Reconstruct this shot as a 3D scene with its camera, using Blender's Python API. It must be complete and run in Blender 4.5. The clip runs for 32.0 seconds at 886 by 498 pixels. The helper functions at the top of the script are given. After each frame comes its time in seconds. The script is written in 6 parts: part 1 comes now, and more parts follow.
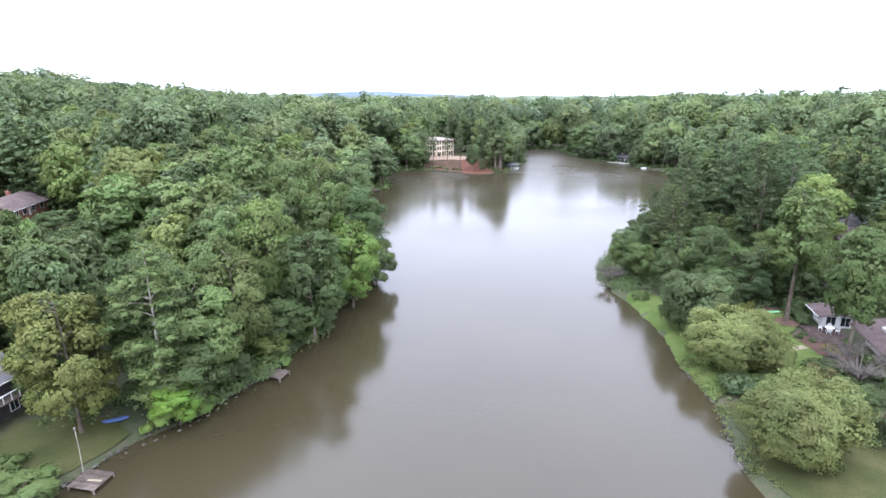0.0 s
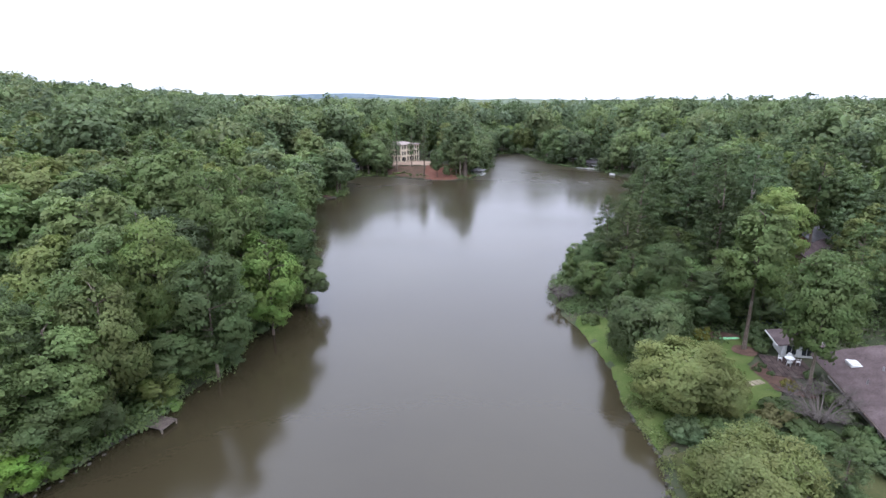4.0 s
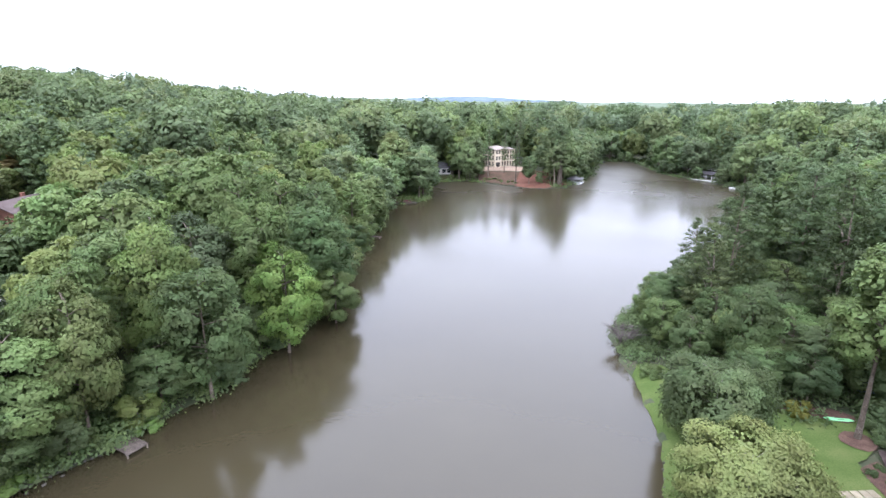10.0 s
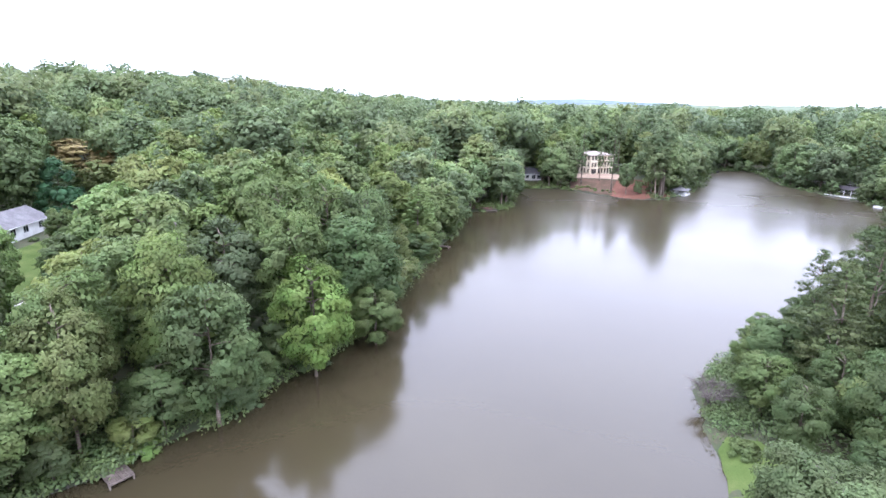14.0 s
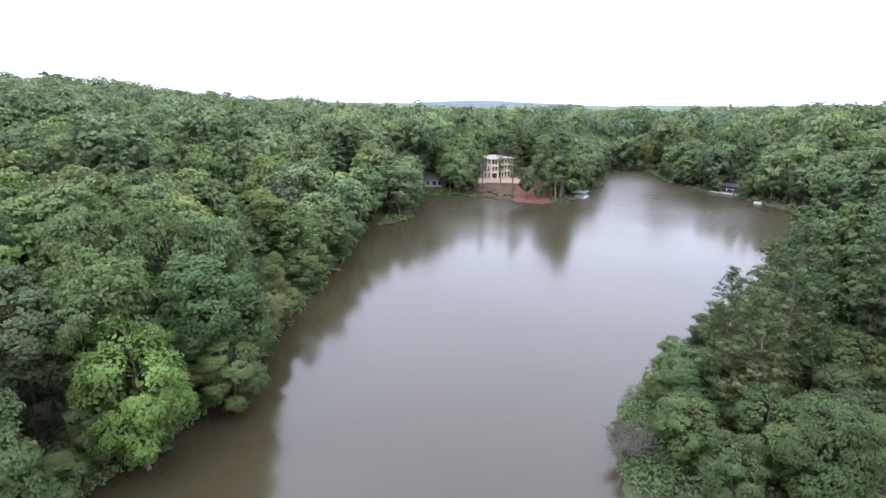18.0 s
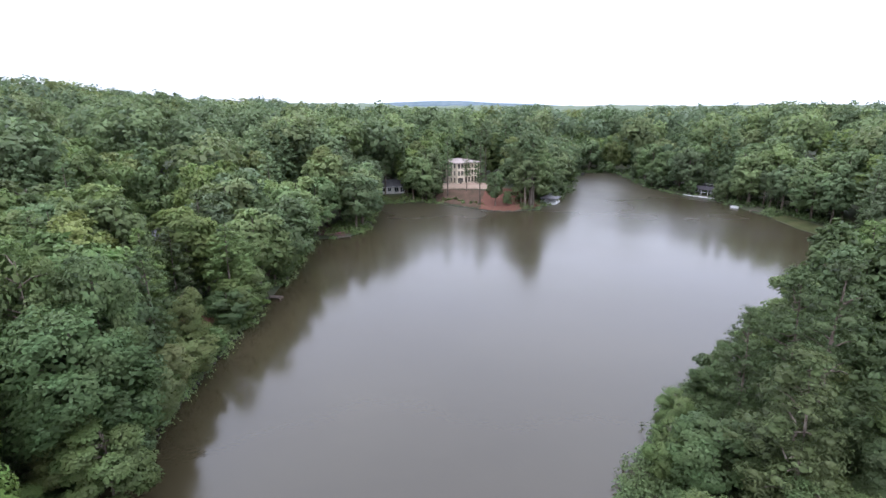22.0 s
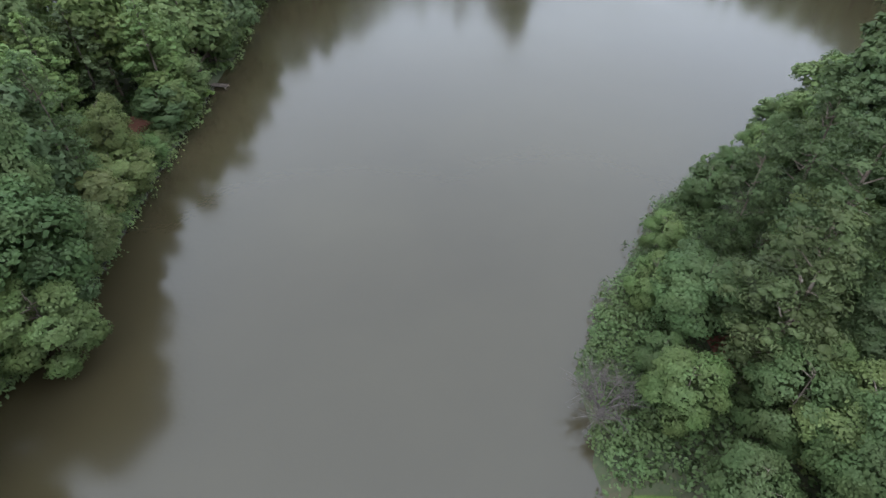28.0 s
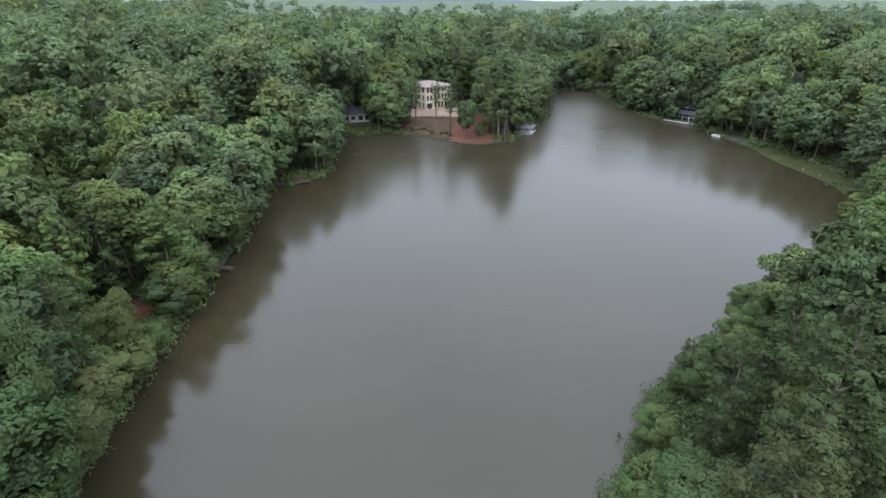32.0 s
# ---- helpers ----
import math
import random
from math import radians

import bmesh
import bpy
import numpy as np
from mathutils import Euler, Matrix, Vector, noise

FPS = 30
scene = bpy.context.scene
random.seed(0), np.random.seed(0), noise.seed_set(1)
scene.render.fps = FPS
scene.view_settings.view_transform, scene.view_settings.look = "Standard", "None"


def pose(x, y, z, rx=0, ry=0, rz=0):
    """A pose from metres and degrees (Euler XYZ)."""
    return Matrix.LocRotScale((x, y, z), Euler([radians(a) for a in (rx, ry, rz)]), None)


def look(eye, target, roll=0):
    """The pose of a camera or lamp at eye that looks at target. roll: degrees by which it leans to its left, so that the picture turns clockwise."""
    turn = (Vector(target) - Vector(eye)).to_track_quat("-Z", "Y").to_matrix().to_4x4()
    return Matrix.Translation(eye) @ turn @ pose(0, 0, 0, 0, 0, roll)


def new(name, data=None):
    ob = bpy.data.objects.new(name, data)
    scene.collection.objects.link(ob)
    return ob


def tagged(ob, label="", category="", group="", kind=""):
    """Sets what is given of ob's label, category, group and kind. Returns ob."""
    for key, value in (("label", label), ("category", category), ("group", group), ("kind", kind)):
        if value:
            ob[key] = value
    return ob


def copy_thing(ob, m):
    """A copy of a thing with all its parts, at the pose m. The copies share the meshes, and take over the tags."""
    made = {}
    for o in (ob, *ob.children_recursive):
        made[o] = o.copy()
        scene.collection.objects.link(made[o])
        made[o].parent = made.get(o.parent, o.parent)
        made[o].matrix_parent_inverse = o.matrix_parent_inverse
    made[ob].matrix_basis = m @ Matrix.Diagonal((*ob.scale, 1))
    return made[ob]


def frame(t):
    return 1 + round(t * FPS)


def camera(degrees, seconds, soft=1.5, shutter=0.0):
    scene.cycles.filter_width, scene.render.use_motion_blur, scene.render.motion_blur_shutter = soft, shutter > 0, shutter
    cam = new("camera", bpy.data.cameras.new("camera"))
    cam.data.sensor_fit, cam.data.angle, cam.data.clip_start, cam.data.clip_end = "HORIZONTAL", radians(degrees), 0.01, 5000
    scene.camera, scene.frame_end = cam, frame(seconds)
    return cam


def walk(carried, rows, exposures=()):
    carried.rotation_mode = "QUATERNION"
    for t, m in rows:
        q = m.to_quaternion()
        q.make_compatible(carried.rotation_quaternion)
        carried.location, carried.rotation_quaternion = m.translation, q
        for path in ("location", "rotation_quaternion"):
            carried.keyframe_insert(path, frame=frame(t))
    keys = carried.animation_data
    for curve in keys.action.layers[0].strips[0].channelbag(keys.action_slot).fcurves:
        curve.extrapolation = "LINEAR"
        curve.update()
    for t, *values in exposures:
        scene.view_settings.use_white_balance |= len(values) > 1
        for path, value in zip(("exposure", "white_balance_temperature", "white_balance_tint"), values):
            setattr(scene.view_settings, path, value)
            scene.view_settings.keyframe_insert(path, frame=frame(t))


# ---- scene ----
cam = camera(79.1, 32.0)
PATH = [
    (0, (-26.602, -20.576, 35.605), (-26.065, -18.731, 35.05), -0.3),
    (0.5, (-25.236, -19.6, 35.617), (-24.692, -17.757, 35.062), -0.2),
    (1, (-23.98, -18.661, 35.711), (-23.428, -16.821, 35.156), -0.2),
    (1.5, (-22.731, -17.692, 35.78), (-22.172, -15.853, 35.225), -0.1),
    (2, (-21.5, -16.712, 35.789), (-20.934, -14.875, 35.235), -0.0),
    (2.5, (-20.206, -15.828, 35.84), (-19.628, -13.995, 35.287), 0.1),
    (4.5, (-15.189, -13.511, 36.01), (-14.581, -11.685, 35.464), 0.1),
    (5, (-13.967, -12.944, 36.134), (-13.402, -11.105, 35.588), 0.1),
    (5.5, (-12.591, -12.262, 36.104), (-12.246, -10.368, 35.559), 0.2),
    (6, (-11.234, -11.797, 36.077), (-10.992, -9.887, 35.534), 0.2),
    (6.5, (-9.978, -11.233, 36.006), (-9.769, -9.319, 35.465), 0.2),
    (7, (-8.802, -10.624, 35.91), (-8.612, -8.708, 35.37), 0.3),
    (7.5, (-7.7, -9.941, 35.747), (-7.521, -8.023, 35.21), 0.3),
    (8, (-6.648, -9.126, 35.694), (-6.469, -7.208, 35.158), 0.3),
    (8.5, (-5.472, -8.394, 35.636), (-5.291, -6.476, 35.101), 0.3),
    (9, (-4.421, -7.565, 35.696), (-4.234, -5.647, 35.16), 0.3),
    (9.5, (-3.34, -6.753, 35.674), (-3.148, -4.835, 35.139), 0.3),
    (10, (-2.342, -5.801, 35.694), (-2.144, -3.885, 35.157), 0.2),
    (10.5, (-1.312, -4.843, 35.671), (-1.113, -2.927, 35.133), 0.3),
    (11, (-0.325, -3.696, 35.645), (-0.122, -1.78, 35.108), 0.3),
    (11.5, (0.74, -2.467, 35.461), (0.946, -0.552, 34.925), 0.5),
    (12, (1.75, -1.132, 35.559), (1.961, 0.783, 35.022), 0.3),
    (12.5, (2.678, 0.377, 35.499), (2.714, 2.304, 34.963), 0.4),
    (13, (3.679, 1.922, 35.347), (3.557, 3.845, 34.814), 0.4),
    (13.5, (4.406, 3.499, 35.284), (4.231, 5.419, 34.752), 0.4),
    (15.5, (6.549, 9.423, 35.639), (6.485, 11.352, 35.115), -0.0),
    (16, (6.896, 11.005, 35.726), (6.893, 12.935, 35.202), -0.0),
    (16.5, (7.365, 12.738, 35.771), (7.399, 14.668, 35.247), -0.0),
    (17, (7.825, 14.488, 35.817), (7.907, 16.416, 35.293), -0.0),
    (17.5, (8.313, 16.336, 35.919), (8.443, 18.262, 35.396), -0.1),
    (18, (8.848, 18.147, 36.001), (9.007, 20.07, 35.478), -0.1),
    (18.5, (9.426, 19.918, 36.061), (9.604, 21.84, 35.537), -0.1),
    (19, (9.971, 21.668, 36.065), (10.162, 23.589, 35.542), -0.1),
    (19.5, (10.463, 23.441, 36.121), (10.662, 25.361, 35.598), -0.1),
    (20, (10.947, 25.321, 36.205), (11.15, 27.24, 35.68), -0.2),
    (20.5, (11.404, 27.245, 36.198), (11.611, 29.164, 35.674), -0.2),
    (21, (11.782, 29.17, 36.165), (11.995, 31.088, 35.641), -0.2),
    (21.5, (12.194, 31.082, 36.206), (12.426, 32.999, 35.683), -0.2),
    (22, (12.54, 32.911, 36.198), (12.81, 34.823, 35.675), -0.3),
    (22.5, (12.903, 34.81, 36.097), (13.202, 36.717, 35.574), -0.2),
    (23, (13.326, 36.814, 36.038), (13.642, 38.719, 35.515), -0.1),
    (23.5, (13.698, 38.782, 36.073), (14.03, 40.684, 35.549), -0.1),
    (24, (14.116, 40.623, 36.167), (14.456, 42.523, 35.644), -0.0),
    (24.5, (14.653, 42.229, 36.386), (14.999, 44.129, 35.864), -0.1),
    (26.5, (14.944, 43.033, 37.367), (15.295, 44.944, 36.89), -0.3),
    (27, (15.072, 43.045, 37.683), (15.364, 44.671, 36.556), -0.3),
    (27.5, (15.374, 43.365, 38.138), (15.635, 44.847, 36.822), -0.5),
    (28, (15.555, 43.508, 38.483), (15.817, 44.989, 37.165), -0.6),
    (28.5, (15.694, 43.632, 38.918), (15.957, 45.112, 37.598), -0.6),
    (29, (15.811, 43.709, 39.404), (16.076, 45.189, 38.085), -0.6),
    (29.5, (15.89, 43.794, 40.017), (16.157, 45.273, 38.698), -0.5),
    (30, (15.813, 44.037, 40.711), (16.13, 45.723, 39.682), -0.3),
    (30.5, (15.789, 44.012, 41.228), (16.129, 45.789, 40.377), -0.3),
    (31, (15.809, 44.009, 41.833), (16.149, 45.786, 40.983), -0.3),
    (31.5, (15.845, 44.009, 42.592), (16.185, 45.786, 41.74), -0.4),
    (32, (15.929, 43.99, 43.293), (16.27, 45.769, 42.444), -0.4),
]
# the camera's own exposure and white balance drift on the way
walk(cam, [(t, look(eye, target, roll)) for t, eye, target, roll in PATH],
     [(0, 0.56, 5600, 18), (1, 0.46, 5600, 18), (2, 0.22, 5600, 18), (2.5, 0.12, 5600, 18), (4.5, -0.22, 5600, 18), (5, -0.28, 5600, 18), (5.5, -0.07, 5600, 18), (6, 0.18, 5600, 18), (7, 0.60, 5480, 23), (8, 0.75, 5480, 23), (9, 0.75, 5480, 23),
      (10, 0.53, 5600, 18), (11, 0.36, 5600, 18), (12, 0.26, 5600, 18), (12.6, 0.40, 5600, 18), (13, 0.62, 5480, 23), (13.5, 0.72, 5480, 23), (15.5, 0.80, 5480, 23),
      (16, 0.77, 5480, 23), (17, 0.43, 5600, 18), (18, 0.22, 5600, 18), (19, 0.15, 5600, 18), (20, 0.08, 5600, 18), (22, -0.04, 5600, 18), (24, -0.18, 5600, 14), (26.5, -0.12, 5650, 10),
      (27, -0.23, 5620, 10), (28, -0.22, 5640, 8), (30, -0.29, 5640, 7), (32, -0.36, 5600, 10)])

# ---- light ----
def noded(block):
    block.use_nodes = True
    block.node_tree.nodes.clear()
    return block.node_tree


world = bpy.data.worlds.new("overcast")
scene.world = world
nt = noded(world)
sky = nt.nodes.new("ShaderNodeTexSky")
sky.sky_type, sky.sun_disc = "NISHITA", False
sky.sun_elevation, sky.sun_rotation = radians(52), radians(150)
sky_bg = nt.nodes.new("ShaderNodeBackground")
sky_bg.inputs[1].default_value = 0.08
nt.links.new(sky.outputs[0], sky_bg.inputs[0])
# the closed cloud cover under the sky
cloud = nt.nodes.new("ShaderNodeTexNoise")
cloud.inputs["Scale"].default_value, cloud.inputs["Detail"].default_value = 2.2, 4
coord = nt.nodes.new("ShaderNodeTexCoord")
squash = nt.nodes.new("ShaderNodeMapping")
squash.inputs["Scale"].default_value = (1, 1, 4)
nt.links.new(coord.outputs["Generated"], squash.inputs[0])
nt.links.new(squash.outputs[0], cloud.inputs["Vector"])
cloud_ramp = nt.nodes.new("ShaderNodeValToRGB")
cloud_ramp.color_ramp.elements[0].position, cloud_ramp.color_ramp.elements[1].position = 0.25, 0.75
cloud_ramp.color_ramp.elements[0].color = (0.88, 0.89, 0.94, 1)
cloud_ramp.color_ramp.elements[1].color = (0.97, 0.985, 1.0, 1)
nt.links.new(cloud.outputs["Fac"], cloud_ramp.inputs[0])
cloud_bg = nt.nodes.new("ShaderNodeBackground")
nt.links.new(cloud_ramp.outputs[0], cloud_bg.inputs[0])
# an overcast sky is brightest overhead
rise = nt.nodes.new("ShaderNodeSeparateXYZ")
dome = nt.nodes.new("ShaderNodeMapRange")
dome.inputs[3].default_value, dome.inputs[4].default_value = 1.9, 4.3
nt.links.new(coord.outputs["Generated"], rise.inputs[0])
nt.links.new(rise.outputs["Z"], dome.inputs[0])
nt.links.new(dome.outputs[0], cloud_bg.inputs[1])
cover = nt.nodes.new("ShaderNodeMixShader")
cover.inputs[0].default_value = 0.9
nt.links.new(sky_bg.outputs[0], cover.inputs[1])
nt.links.new(cloud_bg.outputs[0], cover.inputs[2])
world_out = nt.nodes.new("ShaderNodeOutputWorld")
nt.links.new(cover.outputs[0], world_out.inputs[0])

sun = new("sun", bpy.data.lights.new("sun", "SUN"))
sun.data.energy, sun.data.angle, sun.data.color = 1.3, radians(35), (1.0, 0.97, 0.93)
sun.matrix_world = look((-60, -100, 170), (0, 0, 0))


# ---- materials ----
def rough(name, base, low, high, size, roughness=0.9, bump=0.3, fine=8.0, metal=0.0, tint=0.0, spec=0.3):
    """A surface of two colours mixed by noise at two scales, with a fine relief. size: metres of the larger stains."""
    m = bpy.data.materials.new(name)
    t = noded(m)
    n, link = t.nodes.new, t.links.new
    out, p = n("ShaderNodeOutputMaterial"), n("ShaderNodeBsdfPrincipled")
    link(p.outputs[0], out.inputs[0])
    geo = n("ShaderNodeNewGeometry")
    big, small = n("ShaderNodeTexNoise"), n("ShaderNodeTexNoise")
    for node, s in ((big, 1 / size), (small, fine / size)):
        node.inputs["Scale"].default_value, node.inputs["Detail"].default_value = s, 5
        link(geo.outputs["Position"], node.inputs["Vector"])
    add = n("ShaderNodeMath")
    add.operation = "ADD"
    link(big.outputs["Fac"], add.inputs[0])
    link(small.outputs["Fac"], add.inputs[1])
    ramp = n("ShaderNodeValToRGB")
    e = ramp.color_ramp.elements
    e[0].position, e[1].position = 0.36, 0.64
    e[0].color, e[1].color = (*low, 1), (*high, 1)
    mid = e.new(0.5)
    mid.color = (*base, 1)
    half = n("ShaderNodeMath")
    half.operation = "MULTIPLY"
    half.inputs[1].default_value = 0.5
    link(add.outputs[0], half.inputs[0])
    link(half.outputs[0], ramp.inputs[0])
    colour = ramp.outputs[0]
    if tint:
        info, hsv = n("ShaderNodeObjectInfo"), n("ShaderNodeHueSaturation")
        span = n("ShaderNodeMapRange")
        span.inputs[3].default_value, span.inputs[4].default_value = 1 - tint, 1 + tint
        link(info.outputs["Random"], span.inputs[0])
        link(span.outputs[0], hsv.inputs["Value"])
        link(colour, hsv.inputs["Color"])
        colour = hsv.outputs[0]
    link(colour, p.inputs["Base Color"])
    p.inputs["Roughness"].default_value, p.inputs["Metallic"].default_value = roughness, metal
    p.inputs["Specular IOR Level"].default_value = spec
    b = n("ShaderNodeBump")
    b.inputs["Strength"].default_value, b.inputs["Distance"].default_value = bump, size / fine * 0.3
    link(small.outputs["Fac"], b.inputs["Height"])
    link(b.outputs[0], p.inputs["Normal"])
    return m


def leaf_material(name):
    """Leaves tinted by the tree's own colour, varied from clump to clump, letting some light through."""
    m = bpy.data.materials.new(name)
    t = noded(m)
    n, link = t.nodes.new, t.links.new
    out, mix = n("ShaderNodeOutputMaterial"), n("ShaderNodeMixShader")
    p, tr = n("ShaderNodeBsdfPrincipled"), n("ShaderNodeBsdfTranslucent")
    info, geo, noise_tex = n("ShaderNodeObjectInfo"), n("ShaderNodeNewGeometry"), n("ShaderNodeTexNoise")
    noise_tex.inputs["Scale"].default_value, noise_tex.inputs["Detail"].default_value = 0.45, 3
    link(geo.outputs["Position"], noise_tex.inputs["Vector"])
    hsv = n("ShaderNodeHueSaturation")
    value, hue, both = n("ShaderNodeMapRange"), n("ShaderNodeMapRange"), n("ShaderNodeMath")
    value.inputs[3].default_value, value.inputs[4].default_value = 0.90, 1.10
    link(geo.outputs["Random Per Island"], value.inputs[0])
    patch = n("ShaderNodeMapRange")
    patch.inputs[1].default_value, patch.inputs[2].default_value = 0.3, 0.7
    patch.inputs[3].default_value, patch.inputs[4].default_value = 0.88, 1.12
    link(noise_tex.outputs["Fac"], patch.inputs[0])
    both.operation = "MULTIPLY"
    # whole crowns differ too
    stand, crown_tone, lump = n("ShaderNodeTexNoise"), n("ShaderNodeMapRange"), n("ShaderNodeMath")
    stand.inputs["Scale"].default_value, stand.inputs["Detail"].default_value = 0.10, 1
    link(geo.outputs["Position"], stand.inputs["Vector"])
    crown_tone.inputs[1].default_value, crown_tone.inputs[2].default_value = 0.32, 0.68
    crown_tone.inputs[3].default_value, crown_tone.inputs[4].default_value = 0.78, 1.22
    link(stand.outputs["Fac"], crown_tone.inputs[0])
    lump.operation = "MULTIPLY"
    link(patch.outputs[0], lump.inputs[0])
    link(crown_tone.outputs[0], lump.inputs[1])
    link(value.outputs[0], both.inputs[0])
    link(lump.outputs[0], both.inputs[1])
    # single leaves: light and dark flecks and their relief
    flecks, fleck, all_three, bump = n("ShaderNodeTexNoise"), n("ShaderNodeMapRange"), n("ShaderNodeMath"), n("ShaderNodeBump")
    flecks.inputs["Scale"].default_value, flecks.inputs["Detail"].default_value = 5.5, 2
    link(geo.outputs["Position"], flecks.inputs["Vector"])
    fleck.inputs[1].default_value, fleck.inputs[2].default_value = 0.36, 0.64
    fleck.inputs[3].default_value, fleck.inputs[4].default_value = 0.86, 1.14
    link(flecks.outputs["Fac"], fleck.inputs[0])
    all_three.operation = "MULTIPLY"
    link(both.outputs[0], all_three.inputs[0])
    link(fleck.outputs[0], all_three.inputs[1])
    bump.inputs["Strength"].default_value, bump.inputs["Distance"].default_value = 0.2, 0.10
    link(flecks.outputs["Fac"], bump.inputs["Height"])
    link(bump.outputs["Normal"], p.inputs["Normal"])
    hue.inputs[1].default_value, hue.inputs[2].default_value = 0.3, 0.7
    hue.inputs[3].default_value, hue.inputs[4].default_value = 0.485, 0.515
    link(noise_tex.outputs["Fac"], hue.inputs[0])
    link(hue.outputs[0], hsv.inputs["Hue"])
    link(all_three.outputs[0], hsv.inputs["Value"])
    link(info.outputs["Color"], hsv.inputs["Color"])
    link(hsv.outputs[0], p.inputs["Base Color"])
    link(hsv.outputs[0], tr.inputs["Color"])
    p.inputs["Roughness"].default_value, p.inputs["Specular IOR Level"].default_value = 0.55, 0.25
    mix.inputs[0].default_value = 0.40
    link(p.outputs[0], mix.inputs[1])
    link(tr.outputs[0], mix.inputs[2])
    link(mix.outputs[0], out.inputs[0])
    return m


def water_material():
    m = bpy.data.materials.new("lake_water")
    t = noded(m)
    n, link = t.nodes.new, t.links.new
    out, p = n("ShaderNodeOutputMaterial"), n("ShaderNodeBsdfPrincipled")
    link(p.outputs[0], out.inputs[0])
    geo, silt, ramp = n("ShaderNodeNewGeometry"), n("ShaderNodeTexNoise"), n("ShaderNodeValToRGB")
    silt.inputs["Scale"].default_value, silt.inputs["Detail"].default_value = 0.03, 4
    link(geo.outputs["Position"], silt.inputs["Vector"])
    ramp.color_ramp.elements[0].color, ramp.color_ramp.elements[1].color = (0.033, 0.027, 0.014, 1), (0.041, 0.034, 0.018, 1)
    ramp.color_ramp.elements[0].position, ramp.color_ramp.elements[1].position = 0.35, 0.65
    link(silt.outputs["Fac"], ramp.inputs[0])
    link(ramp.outputs[0], p.inputs["Base Color"])
    p.inputs["IOR"].default_value = 1.35
    p.inputs["Specular IOR Level"].default_value = 0.85
    # calm lanes and breezed patches
    breeze, lane = n("ShaderNodeTexNoise"), n("ShaderNodeMapRange")
    breeze.inputs["Scale"].default_value, breeze.inputs["Detail"].default_value = 0.025, 3
    link(geo.outputs["Position"], breeze.inputs["Vector"])
    lane.inputs[1].default_value, lane.inputs[2].default_value = 0.4, 0.65
    lane.inputs[3].default_value, lane.inputs[4].default_value = 0.11, 0.19
    link(breeze.outputs["Fac"], lane.inputs[0])
    # the open far arm lies in the breeze
    spot, arm, both = n("ShaderNodeSeparateXYZ"), n("ShaderNodeMapRange"), n("ShaderNodeMath")
    link(geo.outputs["Position"], spot.inputs[0])
    arm.inputs[1].default_value, arm.inputs[2].default_value = 140, 250
    arm.inputs[3].default_value, arm.inputs[4].default_value = 0.0, 0.20
    link(spot.outputs["Y"], arm.inputs[0])
    both.operation = "ADD"
    link(lane.outputs[0], both.inputs[0])
    link(arm.outputs[0], both.inputs[1])
    link(both.outputs[0], p.inputs["Roughness"])
    ripple, swell, sum_ = n("ShaderNodeTexNoise"), n("ShaderNodeTexNoise"), n("ShaderNodeMath")
    ripple.inputs["Scale"].default_value, ripple.inputs["Detail"].default_value = 2.2, 2
    swell.inputs["Scale"].default_value, swell.inputs["Detail"].default_value = 0.5, 2
    for node in (ripple, swell):
        link(geo.outputs["Position"], node.inputs["Vector"])
    sum_.operation = "MULTIPLY_ADD"
    sum_.inputs[1].default_value = 2.0
    link(swell.outputs["Fac"], sum_.inputs[0])
    link(ripple.outputs["Fac"], sum_.inputs[2])
    b = n("ShaderNodeBump")
    b.inputs["Strength"].default_value, b.inputs["Distance"].default_value = 0.13, 0.05
    link(sum_.outputs[0], b.inputs["Height"])
    link(b.outputs[0], p.inputs["Normal"])
    return m


LEAF = leaf_material("leaves")
BARK = rough("bark", (0.13, 0.10, 0.075), (0.07, 0.055, 0.04), (0.22, 0.19, 0.15), 1.2, tint=0.25)
PALE_BARK = rough("pale_bark", (0.28, 0.25, 0.21), (0.17, 0.15, 0.12), (0.42, 0.39, 0.34), 1.0, tint=0.2)
WATER = water_material()


# ---- mesh helpers ----
def mesh_of(name, verts, faces, materials=(), smooth=False, normals=None):
    """A mesh from arrays; faces all of one size. normals: one for each vertex, for soft leafy masses."""
    me = bpy.data.meshes.new(name)
    verts, faces = np.asarray(verts, np.float32), np.asarray(faces, np.int32)
    k = faces.shape[1]
    me.vertices.add(len(verts))
    me.vertices.foreach_set("co", verts.ravel())
    me.loops.add(faces.size)
    me.loops.foreach_set("vertex_index", faces.ravel())
    me.polygons.add(len(faces))
    me.polygons.foreach_set("loop_start", np.arange(0, faces.size, k, dtype=np.int32))
    me.polygons.foreach_set("loop_total", np.full(len(faces), k, np.int32))
    if smooth or normals is not None:
        me.polygons.foreach_set("use_smooth", np.ones(len(faces), bool))
    me.update(calc_edges=True)
    if normals is not None:
        me.normals_split_custom_set_from_vertices(np.asarray(normals, np.float32))
    for mat in materials:
        me.materials.append(mat)
    return me


def part(name, bm, material, parent, label=""):
    """Links a bmesh, or a mesh, as one mesh object under a thing or a part."""
    if isinstance(bm, bpy.types.Mesh):
        me = bm
    else:
        me = bpy.data.meshes.new(name)
        bm.to_mesh(me)
        bm.free()
        me.materials.append(material)
    ob = new(name, me)
    ob.parent = parent
    if label:
        ob["label"] = label
    return ob


def thing(name, m, label, category, group="", kind=""):
    ob = new(name)
    ob.empty_display_size = 0.2
    ob.matrix_world = m
    return tagged(ob, label, category, group, kind)


